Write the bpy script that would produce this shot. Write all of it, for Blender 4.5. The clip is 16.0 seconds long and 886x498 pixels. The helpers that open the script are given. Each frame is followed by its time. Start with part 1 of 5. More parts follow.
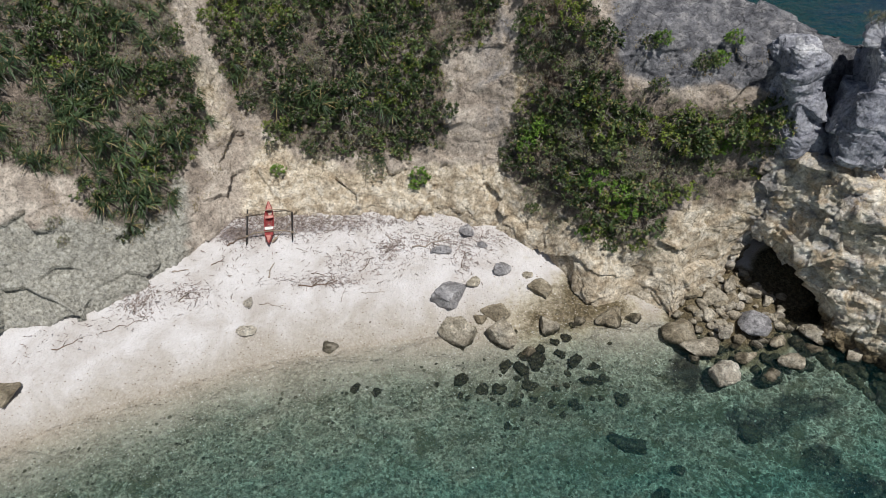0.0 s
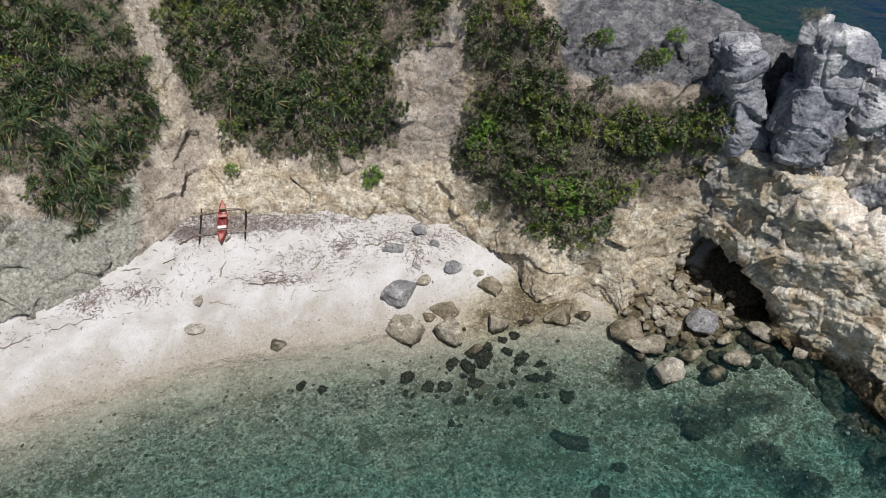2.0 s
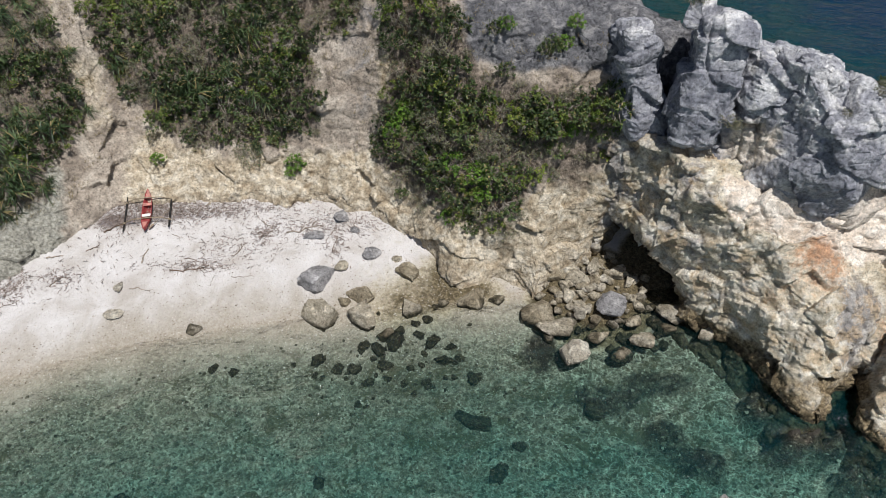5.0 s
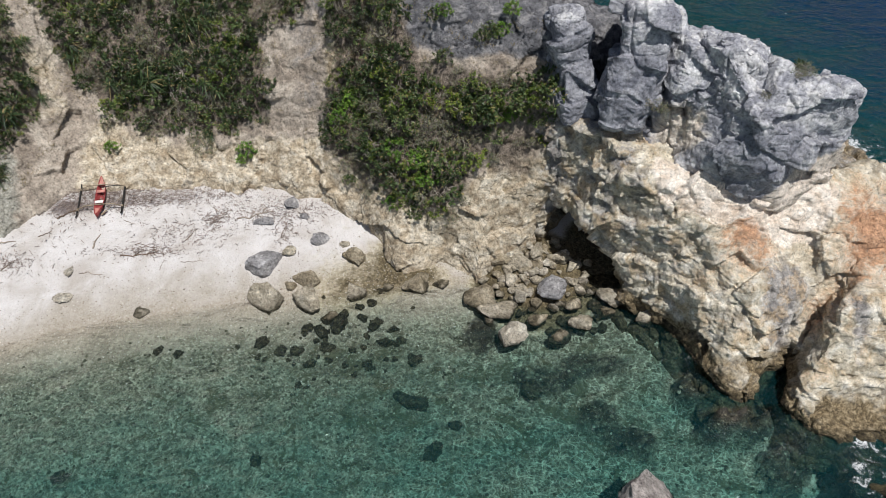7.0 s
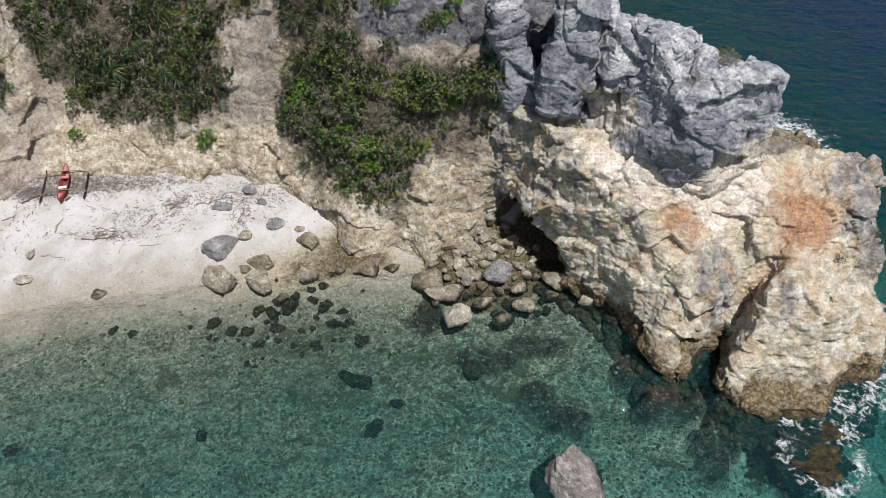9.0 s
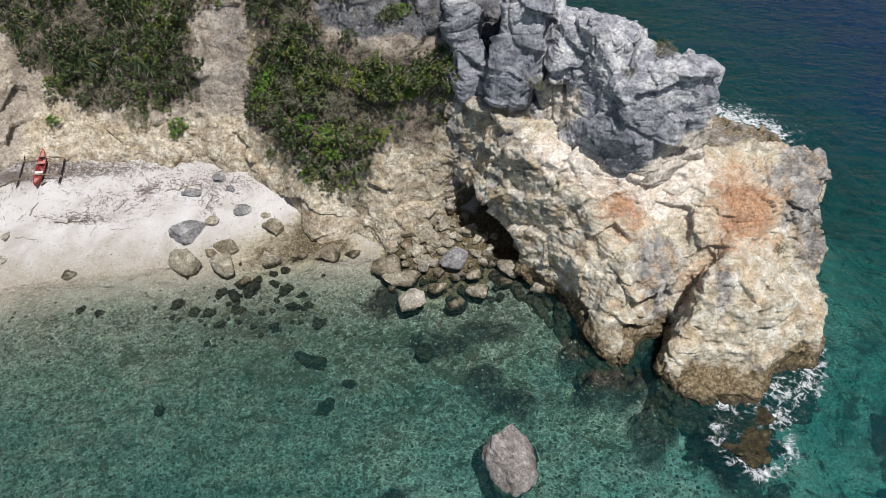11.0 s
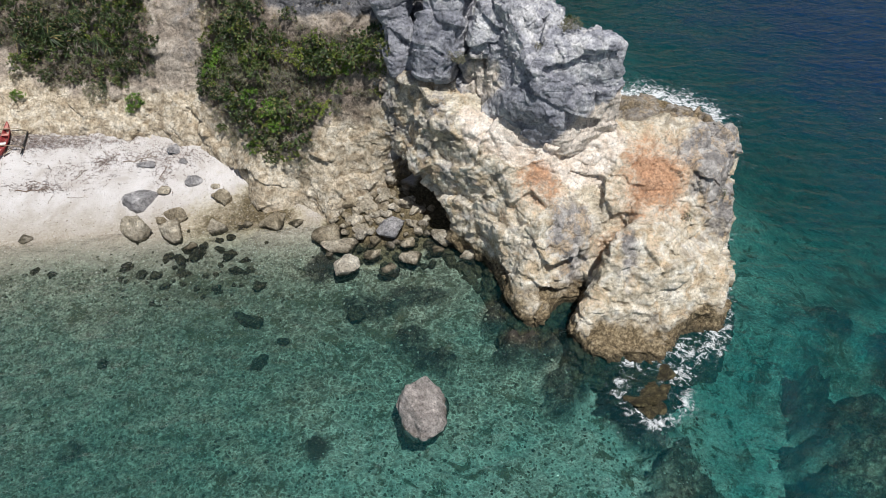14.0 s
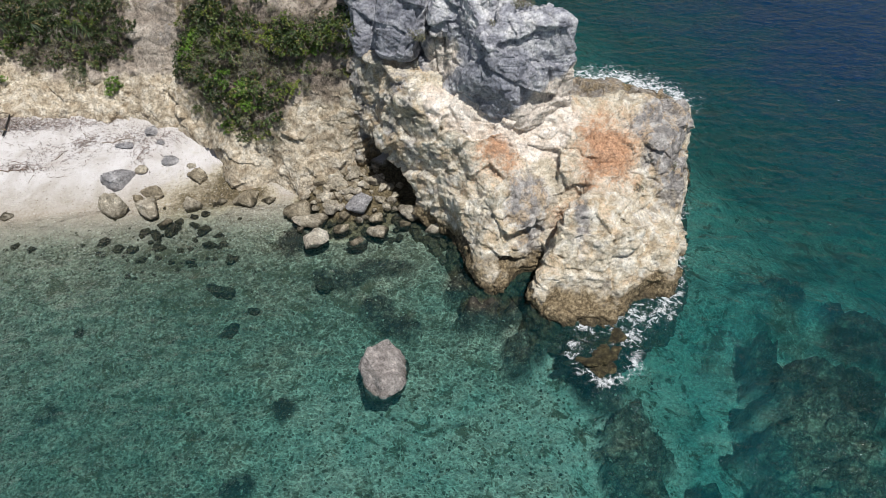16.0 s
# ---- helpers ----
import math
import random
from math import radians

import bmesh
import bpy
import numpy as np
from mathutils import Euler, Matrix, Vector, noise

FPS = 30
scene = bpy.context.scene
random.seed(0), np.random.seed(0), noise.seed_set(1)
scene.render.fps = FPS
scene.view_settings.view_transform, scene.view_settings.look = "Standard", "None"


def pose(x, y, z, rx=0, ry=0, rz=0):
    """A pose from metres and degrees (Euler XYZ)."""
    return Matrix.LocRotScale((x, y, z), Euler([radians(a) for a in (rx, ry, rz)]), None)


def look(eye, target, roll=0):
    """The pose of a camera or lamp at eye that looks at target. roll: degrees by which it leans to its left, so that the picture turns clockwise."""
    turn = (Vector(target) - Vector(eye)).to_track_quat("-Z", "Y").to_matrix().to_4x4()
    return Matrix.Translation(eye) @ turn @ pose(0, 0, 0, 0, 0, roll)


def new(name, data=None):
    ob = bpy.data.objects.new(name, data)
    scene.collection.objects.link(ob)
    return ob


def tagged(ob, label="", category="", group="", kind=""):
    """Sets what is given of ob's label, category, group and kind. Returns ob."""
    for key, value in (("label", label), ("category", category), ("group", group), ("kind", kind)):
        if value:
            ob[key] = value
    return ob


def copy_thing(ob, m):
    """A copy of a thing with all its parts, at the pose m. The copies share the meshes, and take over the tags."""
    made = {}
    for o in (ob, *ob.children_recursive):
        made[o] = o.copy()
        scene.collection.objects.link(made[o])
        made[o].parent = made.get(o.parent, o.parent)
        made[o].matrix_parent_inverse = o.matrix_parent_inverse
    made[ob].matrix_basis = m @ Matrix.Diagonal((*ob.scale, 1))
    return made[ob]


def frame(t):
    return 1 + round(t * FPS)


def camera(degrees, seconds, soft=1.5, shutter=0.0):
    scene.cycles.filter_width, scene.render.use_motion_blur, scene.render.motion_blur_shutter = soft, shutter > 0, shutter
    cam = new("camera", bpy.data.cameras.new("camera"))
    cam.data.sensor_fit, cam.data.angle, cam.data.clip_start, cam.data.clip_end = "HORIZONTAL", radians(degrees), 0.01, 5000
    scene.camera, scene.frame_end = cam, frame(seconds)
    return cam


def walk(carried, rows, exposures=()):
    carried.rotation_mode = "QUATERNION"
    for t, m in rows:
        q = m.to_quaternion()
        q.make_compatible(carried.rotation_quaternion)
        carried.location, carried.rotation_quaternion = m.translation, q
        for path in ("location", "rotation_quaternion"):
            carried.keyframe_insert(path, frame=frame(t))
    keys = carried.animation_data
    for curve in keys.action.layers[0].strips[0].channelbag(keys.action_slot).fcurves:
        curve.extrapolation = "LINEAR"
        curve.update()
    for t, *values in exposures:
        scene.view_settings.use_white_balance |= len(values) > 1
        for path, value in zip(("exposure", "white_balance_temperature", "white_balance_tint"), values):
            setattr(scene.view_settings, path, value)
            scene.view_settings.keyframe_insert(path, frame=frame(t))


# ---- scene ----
cam = camera(67.5, 16.0, soft=0.8)
PATH = [
    (0, (-0.843, -0.263, 28.086), (-0.812, 1.184, 26.705), 0.1),
    (0.5, (-0.196, -0.352, 28.043), (-0.166, 1.095, 26.664), 0.0),
    (1, (0.511, -0.439, 28.03), (0.539, 1.009, 26.651), -0.0),
    (1.5, (1.29, -0.487, 28.02), (1.316, 0.961, 26.641), -0.1),
    (2, (2.081, -0.498, 28.085), (2.105, 0.95, 26.705), -0.2),
    (2.5, (2.958, -0.52, 28.106), (2.98, 0.927, 26.726), -0.3),
    (3, (3.868, -0.62, 28.032), (3.884, 0.827, 26.652), -0.5),
    (3.5, (4.646, -0.778, 28.073), (4.661, 0.669, 26.692), -0.5),
    (4, (5.505, -0.988, 28.052), (5.514, 0.458, 26.671), -0.8),
    (6.5, (9.423, -2.432, 27.625), (9.431, -0.982, 26.247), -1.0),
    (7, (10.303, -2.657, 27.611), (10.307, -1.209, 26.232), -1.1),
    (7.5, (11.11, -2.962, 27.48), (11.113, -1.511, 26.104), -1.1),
    (8, (11.92, -3.227, 27.489), (11.921, -1.778, 26.11), -1.2),
    (8.5, (12.765, -3.54, 27.547), (12.758, -2.094, 26.165), -1.3),
    (9, (13.597, -3.84, 27.643), (13.579, -2.397, 26.258), -1.5),
    (11.5, (17.36, -5.475, 27.87), (17.307, -4.037, 26.481), -1.5),
    (12, (18.066, -6.018, 27.748), (18.01, -4.573, 26.366), -1.4),
    (12.5, (18.818, -6.479, 27.78), (18.756, -5.036, 26.397), -1.4),
    (13, (19.55, -6.877, 27.798), (19.485, -5.435, 26.413), -1.4),
    (13.5, (20.254, -7.216, 27.858), (20.188, -5.778, 26.471), -1.4),
    (14, (20.853, -7.644, 27.822), (20.791, -6.206, 26.433), -1.3),
    (14.5, (21.461, -8.13, 27.753), (21.398, -6.692, 26.364), -1.4),
    (15, (22.025, -8.612, 27.762), (21.965, -7.176, 26.371), -1.4),
    (15.5, (22.444, -9.176, 27.695), (22.389, -7.739, 26.306), -1.3),
    (16, (22.802, -9.862, 27.588), (22.749, -8.42, 26.203), -1.3),
]
walk(cam, [(t, look(eye, target, roll)) for t, eye, target, roll in PATH],
     exposures=((0, -0.13), (4, -0.09), (8, -0.07), (12, -0.04), (16, 0.0)))

# ---------------------------------------------------------------- light
SUN_FROM = Vector((0.2, -0.36, 1.0)).normalized()
world = bpy.data.worlds.new("sky")
scene.world = world
world.use_nodes = True
sky = world.node_tree.nodes.new("ShaderNodeTexSky")
sky.sky_type, sky.sun_disc = "NISHITA", False
sky.sun_elevation = math.asin(SUN_FROM.z)
sky.sun_rotation = math.atan2(SUN_FROM.x, SUN_FROM.y)
world.node_tree.links.new(sky.outputs[0], world.node_tree.nodes["Background"].inputs[0])
world.node_tree.nodes["Background"].inputs[1].default_value = 0.05
sun_data = bpy.data.lights.new("sun", "SUN")
sun_data.energy, sun_data.angle, sun_data.color = 4.25, radians(0.55), (1.0, 0.985, 0.96)
sun = new("sun", sun_data)
sun.matrix_world = look(SUN_FROM * 100, (0, 0, 0))
scene.view_settings.exposure = 0.0

# ---------------------------------------------------------------- numpy noise
LATTICE = np.random.RandomState(7).rand(64, 64, 64).astype(np.float32)


def value_noise(p, seed=0):
    """Smooth noise from -1 to 1 at points p (n, 3)."""
    p = np.asarray(p, np.float32) + np.float32(seed * 7.31)
    i = np.floor(p).astype(np.int32)
    f = p - i
    f = f * f * (3 - 2 * f)
    i0, i1 = i & 63, (i + 1) & 63
    x0, y0, z0, x1, y1, z1 = i0[:, 0], i0[:, 1], i0[:, 2], i1[:, 0], i1[:, 1], i1[:, 2]
    fx, fy, fz = f[:, 0], f[:, 1], f[:, 2]
    a = LATTICE[x0, y0, z0] * (1 - fx) + LATTICE[x1, y0, z0] * fx
    b = LATTICE[x0, y1, z0] * (1 - fx) + LATTICE[x1, y1, z0] * fx
    c = LATTICE[x0, y0, z1] * (1 - fx) + LATTICE[x1, y0, z1] * fx
    d = LATTICE[x0, y1, z1] * (1 - fx) + LATTICE[x1, y1, z1] * fx
    a = a * (1 - fy) + b * fy
    c = c * (1 - fy) + d * fy
    return (a * (1 - fz) + c * fz) * 2 - 1


def fbm(p, octaves=4, seed=0, gain=0.5, ridged=False):
    out, amp, total = 0, 1.0, 0.0
    p = np.asarray(p, np.float32)
    for o in range(octaves):
        n = value_noise(p, seed + o)
        out = out + amp * (1 - 2 * np.abs(n) if ridged else n)
        total, amp, p = total + amp, amp * gain, p * 2.03
    return out / total


def flat(x, y, s=1.0):
    return np.stack([np.ravel(x) / s, np.ravel(y) / s, np.zeros(np.size(x))], -1)


def ramp(v, a, b):
    t = np.clip((v - a) / (b - a), 0, 1)
    return t * t * (3 - 2 * t)


# ---------------------------------------------------------------- the lie of the land
SHORE = ((-400, -14), (-60, 2), (-40, 8.5), (-21.2, 16.2), (-16.6, 18.3), (-10.7, 20.5), (-7.1, 21.5), (-2.9, 22.2), (2.6, 22.6), (6.4, 23.5),
         (8.5, 23.3), (11.6, 23.8), (20, 24), (26, 26), (34, 34), (60, 60), (400, 90))
# Headland's outline at sea level.
COAST = ((14.5, 27), (16.2, 25.9), (18.0, 23.6), (20.2, 21.3), (21.9, 19.7), (23.1, 17.5), (23.8, 15.4), (24.9, 14.6), (25.8, 15.7), (26.3, 16.7),
         (26.5, 14.2), (27.1, 13.0), (28.7, 12.8), (31.0, 13.0), (33.9, 13.7), (35.1, 16.5), (36.2, 20.5), (37.0, 24.5), (38.0, 27.5), (38.5, 30), (38.3, 33), (37.3, 35.6),
         (35.2, 37.2), (32, 37.0), (28, 35.5), (24, 37), (18, 40), (13, 38))
# Slope of the hillside: x, then the y at which it reaches its foot, 5, 9, 13 and 17 m.
SLOPE = ((-60, 8, 13, 19, 26, 34), (-40, 16, 21, 26, 32, 40), (-24, 21.6, 25.6, 30, 35, 42), (-19, 23, 26.3, 31, 36, 43), (-15, 26.2, 29.6, 34, 38.5, 44.5),
         (-12.5, 29.6, 33.3, 37.6, 41.5, 47), (-9, 30, 33.8, 37.0, 40.5, 46), (-5, 30.3, 32.6, 35.4, 39, 44), (0, 29.9, 31.7, 33.9, 37, 42.5),
         (3, 29.4, 31.2, 33.3, 36, 42), (5.6, 27.8, 29.6, 31.9, 34.4, 40), (8, 24.3, 26.8, 29.0, 31.6, 38), (10.3, 24.8, 26.3, 28.4, 30.4, 38),
         (12.3, 23.3, 26.0, 28.0, 30.2, 38), (13.9, 25.0, 26.3, 27.6, 30.2, 38), (17, 25.6, 26.2, 26.8, 28.6, 38), (22, 27, 27.6, 28.4, 30.6, 38), (30, 29, 30, 31.4, 34, 40))
FOOT_Z = ((-60, 1.9), (-20, 1.9), (-12, 2.4), (4, 2.4), (6.5, 1.7), (8, 0.3), (10, -0.1), (14, 0.2), (30, 0))
CREST = ((-60, 23), (-20, 21), (0, 18.5), (8, 16), (14, 14.6), (20, 13.6), (25, 10), (30, 4), (34, 2))
BACK = ((-60, 70), (0, 62), (12, 50), (20, 42), (30, 38))


def along(table, x, column=1):
    return np.interp(x, [r[0] for r in table], [r[column] for r in table])


def polygon_distance(px, py, poly):
    """Signed distance to a closed outline, positive inside."""
    best = np.full(px.shape, 1e9)
    inside = np.zeros(px.shape, bool)
    n = len(poly)
    for k in range(n):
        (ax, ay), (bx, by) = poly[k], poly[(k + 1) % n]
        ex, ey = bx - ax, by - ay
        t = np.clip(((px - ax) * ex + (py - ay) * ey) / (ex * ex + ey * ey), 0, 1)
        best = np.minimum(best, (px - ax - t * ex) ** 2 + (py - ay - t * ey) ** 2)
        cross = (ay > py) != (by > py)
        inside ^= cross & (px < ex * (py - ay) / (ey if abs(ey) > 1e-9 else 1e-9) + ax)
    return np.where(inside, 1, -1) * np.sqrt(best)


def ground_height(x, y):
    """The beach and the sea bed."""
    s = y - along(SHORE, x)
    up = 0.24 * s + 0.03 * s * ramp(x, -8, 2)
    down = np.where(s > -10, 0.2 * s, -2.0 + 0.07 * (s + 10))
    down = np.maximum(down, -2.5 + 0.03 * np.minimum(s + 30, 0))
    drift = 9 * fbm(flat(x, y, 14.0), 3, 5).reshape(np.shape(x))
    off = -8.0 * ramp(x + drift + 0.25 * (y - 15), 34, 64) - 2.5 * ramp(x + 0.3 * drift, 28, 35) * (1 - ramp(y, 13, 19))
    z = np.where(s > 0, up, down) + off
    z = np.minimum(z, np.where(s > 0, 4 + 0 * s, 9))
    z = z - 5 * ramp(y - along(BACK, x), -7, 6) - 16 * ramp(y + 0.5 * drift - along(BACK, x), 0, 60)
    pile = np.hypot((x - 15.6) / 3.4, (y - 23.9) / 3.4)
    z = np.maximum(z, np.where(pile < 1.3, 0.35 + 0.16 * (y - 23.5) - 1.6 * ramp(pile, 0.55, 1.3), -99))
    wobble = fbm(flat(x, y, 3.0), 3, 3).reshape(np.shape(x))
    deep = ramp(-s, 0, 12)
    return z + wobble * (0.05 + 0.12 * deep + 0.5 * ramp(x, 36, 44))


def hill_height(x, y):
    shift = fbm(flat(x, y, 5.0), 3, 11).reshape(np.shape(x)) * 0.55
    yy = y + shift
    ys = [along(SLOPE, x, c) for c in range(1, 6)]
    foot = along(FOOT_Z, x)
    zs = [foot, 5, 9, 13, 17]
    out = foot + (yy - ys[0]) * 4.0
    for k in range(4):
        t = (yy - ys[k]) / (ys[k + 1] - ys[k])
        seg = zs[k] + t * (zs[k + 1] - zs[k])
        out = np.where(yy >= ys[k], seg, out)
    out = np.where(yy >= ys[4], 17 + (yy - ys[4]) * 0.35, out)
    crest = along(CREST, x) + 0.8 * shift
    out = np.minimum(out, crest - 0.25 * np.log1p(np.exp(np.clip(out - crest, -20, 20))))
    return np.minimum(out, (along(BACK, x) - y) * 1.1)


# The headland's two noses: y, and the height of their backs there.
WEST_NOSE = ((14, 0.8), (15.4, 1.05), (16.4, 1.6), (17.1, 3.0), (18.1, 4.6), (19.5, 5.0), (21.4, 7.0), (23, 8.1), (25, 8.8), (40, 9.4))
EAST_NOSE = ((12.6, 0.7), (13.8, 0.9), (14.6, 1.4), (15.5, 3.3), (16.8, 4.9), (18.4, 5.0), (21, 7.0), (23, 7.6), (40, 8.2))


def headland_height(x, y):
    d = polygon_distance(x, y, COAST) + 0.3 * fbm(flat(x, y, 2.2), 3, 21).reshape(np.shape(x))
    split = ramp(x - 0.35 * (y - 16), 26.2, 27.8)
    top = along(WEST_NOSE, y) * (1 - split) + along(EAST_NOSE, y) * split
    # the ledge below the crag and the shoulder above the cave stand higher
    top = top + 0.5 * np.exp(-((x - 25.6) / 2.2) ** 2 - ((y - 22.2) / 1.0) ** 2) + 0.2 * np.exp(-((x - 20.5) / 2.0) ** 2 - ((y - 24.0) / 1.4) ** 2)
    # behind an edge the ground falls to the low shelf
    over = y - (23.9 + 0.28 * (x - 31.7))
    top = top - 0.4 * ramp(x, 28.2, 31.0) * ramp(y, 20.8, 23.0)
    top = top - (top - 3.2 + 0.16 * (y - 27)) * ramp(over, 0.0, 1.7) * ramp(x, 26.5, 29.0)
    top = top - 0.5 * ramp(x, 33.0, 36) * ramp(y, 15, 20) - 2.1 * ramp(x, 30.8, 34.2) * (1 - ramp(y, 18.6, 21))
    # a cleft between the noses climbs inland and dies out
    off = (y - 15.8) * 0.70 - (x - 26.3) * 0.71
    run = (x - 26.3) * 0.70 + (y - 15.8) * 0.71
    fade = ramp(run, -0.6, 0.3) * (1 - ramp(run, 3.6, 5.8)) * np.clip(1 - 0.13 * run, 0.3, 1)
    top = top - (4.4 * np.exp(-(off / 0.5) ** 2) + 1.0 * np.exp(-((off - 0.6) / 0.9) ** 2)) * fade
    # sheer beside the cave and on the open sea, gentle on the west nose
    sheer = 4.2 + 6.0 * ramp(y, 21.0, 23.6) * (1 - ramp(x, 21.5, 24.0)) - 1.0 * (1 - ramp(y, 17.8, 19.6)) * (1 - ramp(x, 25.7, 26.5)) + 1.6 * ramp(x, 34.2, 36) * ramp(y, 19.5, 22) * (1 - ramp(y, 24, 26))
    rise = np.where(d > 0, sheer * np.power(np.maximum(d, 0), 0.72), 2.6 * d)
    return np.minimum(rise, top - 0.3 * np.log1p(np.exp(np.clip((rise - top) * -1.2, -20, 20))))


# The cave's lip: distance along it from its west end, and its height.
CAVE_LIP = ((-0.5, 1.9), (0.0, 3.5), (0.7, 3.8), (2.0, 3.3), (3.3, 2.4), (4.3, 1.4), (5.2, 0.4), (6.6, -0.6))


def cave_field(p):
    """Negative in the hollow that runs in under the lip."""
    q = p - np.array((16.65, 26.25, 0), np.float32)
    run, deep = q[..., 0] * 0.79 - q[..., 1] * 0.61, q[..., 0] * 0.61 + q[..., 1] * 0.79
    roof = (p[..., 2] - along(CAVE_LIP, run) - 1.5 * np.maximum(-deep, 0)) * 0.85
    return np.maximum.reduce([roof, -0.25 - run, run - 5.6, deep - 3.4 + 0.4 * p[..., 2]]) + 0.18 * fbm(p.reshape(-1, 3) / 0.9, 3, 87).reshape(roof.shape)


# ---------------------------------------------------------------- meshing
def surface_net(field, origin, h):
    """Quads on the zero surface of a field (negative inside)."""
    inner = field < 0
    nx, ny, nz = field.shape
    count = np.zeros((nx - 1, ny - 1, nz - 1), np.uint8)
    corners = [(a, b, c) for a in (0, 1) for b in (0, 1) for c in (0, 1)]
    for a, b, c in corners:
        count += inner[a:nx - 1 + a, b:ny - 1 + b, c:nz - 1 + c]
    cells = np.argwhere((count > 0) & (count < 8))
    index = np.full(count.shape, -1, np.int32)
    index[tuple(cells.T)] = np.arange(len(cells))
    total, hits = np.zeros((len(cells), 3), np.float32), np.zeros(len(cells), np.float32)
    for a in corners:
        for axis in range(3):
            if a[axis]:
                continue
            b = list(a)
            b[axis] = 1
            fa, fb = field[tuple((cells + a).T)], field[tuple((cells + b).T)]
            m = (fa < 0) != (fb < 0)
            t = np.where(m, fa / np.where(m, fa - fb, 1), 0)
            spot = np.array(a, np.float32) + np.eye(3, dtype=np.float32)[axis] * t[:, None]
            total += spot * m[:, None]
            hits += m
    verts = np.array(origin) + h * (cells + total / np.maximum(hits, 1)[:, None])
    quads = []
    for axis in range(3):
        u, v = [(1, 2), (2, 0), (0, 1)][axis]
        cut = [slice(None)] * 3
        cut[axis] = slice(0, -1)
        nxt = [slice(None)] * 3
        nxt[axis] = slice(1, None)
        cross = inner[tuple(cut)] != inner[tuple(nxt)]
        e = np.argwhere(cross)
        ok = (e[:, u] > 0) & (e[:, v] > 0) & (e[:, u] < field.shape[u] - 1) & (e[:, v] < field.shape[v] - 1)
        e = e[ok]
        du, dv = np.eye(3, dtype=int)[u], np.eye(3, dtype=int)[v]
        q = np.stack([index[tuple((e - o).T)] for o in (du + dv, dv, 0 * du, du)], 1)
        flip = ~inner[tuple(e.T)]
        q[flip] = q[flip][:, ::-1]
        quads.append(q)
    return verts, np.concatenate(quads)


def halve(verts, quads):
    """Each quad into four."""
    e = np.sort(np.stack([quads, np.roll(quads, -1, 1)], -1).reshape(-1, 2), 1)
    key = e[:, 0].astype(np.int64) * len(verts) + e[:, 1]
    uniq, back = np.unique(key, return_inverse=True)
    a, b = uniq // len(verts), uniq % len(verts)
    mid = (verts[a] + verts[b]) / 2
    centre = verts[quads].mean(1)
    n, m = len(verts), len(uniq)
    back = back.reshape(-1, 4) + n
    c = np.arange(len(quads)) + n + m
    out = [np.stack([quads[:, k], back[:, k], c, back[:, k - 1]], 1) for k in range(4)]
    return np.concatenate([verts, mid, centre]), np.concatenate(out)


def normals(verts, quads):
    d = np.cross(verts[quads[:, 2]] - verts[quads[:, 0]], verts[quads[:, 3]] - verts[quads[:, 1]])
    out = np.zeros_like(verts)
    for k in range(4):
        for axis in range(3):
            out[:, axis] += np.bincount(quads[:, k], d[:, axis], len(verts))
    return out / np.maximum(np.linalg.norm(out, axis=1, keepdims=True), 1e-9)


def mesh_of(name, verts, faces, materials=(), smooth=True, **attributes):
    me = bpy.data.meshes.new(name)
    me.from_pydata(np.asarray(verts).tolist(), [], np.asarray(faces).tolist() if isinstance(faces, np.ndarray) else faces)
    for key, value in attributes.items():
        me.attributes.new(key, "FLOAT", "POINT").data.foreach_set("value", np.asarray(value, np.float32))
    if smooth:
        me.polygons.foreach_set("use_smooth", np.ones(len(me.polygons), bool))
    for m in materials:
        me.materials.append(m)
    me.update()
    return me


def box_field(x0, x1, y0, y1, z0, z1, h):
    ax = [np.arange(a, b, h, dtype=np.float32) for a, b in ((x0, x1), (y0, y1), (z0, z1))]
    return ax, np.meshgrid(*ax, indexing="ij")


def steep(height, h):
    """A height map as a rough distance: the slope's cosine for every column."""
    gx, gy = np.gradient(height, h)
    return 1 / np.sqrt(1 + np.minimum(gx * gx + gy * gy, 16))


def rounded_box(p, centre, half, turn, r):
    q = (p - np.array(centre, np.float32)) @ np.array(Euler([radians(a) for a in turn]).to_matrix(), np.float32)
    q = np.abs(q) - (np.array(half, np.float32) - r)
    return np.linalg.norm(np.maximum(q, 0), axis=-1) + np.minimum(q.max(-1), 0) - r


def facets(p, scale, seed):
    """Broken blocks: each nearest-point cell is a tilted plane of its own."""
    q = np.asarray(p, np.float32) / scale
    base = np.floor(q).astype(np.int32)
    best = np.full(len(q), 1e9, np.float32)
    cell, rest = np.zeros_like(base), np.zeros_like(q)
    for o in np.ndindex(3, 3, 3):
        c = base + np.array(o, np.int32) - 1
        w = c & 63
        jit = np.stack([LATTICE[(w[:, 0] + 13 * k + seed) & 63, w[:, 1], (w[:, 2] + 29 * k) & 63] for k in range(3)], -1)
        r = q - c - jit
        d = (r * r).sum(-1)
        near = d < best
        best = np.where(near, d, best)
        cell[near], rest[near] = c[near], r[near]
    w = cell & 63
    tilt = np.stack([LATTICE[(w[:, 0] + 17 * k + seed + 5) & 63, (w[:, 1] + 7 * k) & 63, w[:, 2]] for k in range(4)], -1) * 2 - 1
    return ((rest * tilt[:, :3]).sum(-1) * 0.75 + tilt[:, 3] * 0.28) * scale


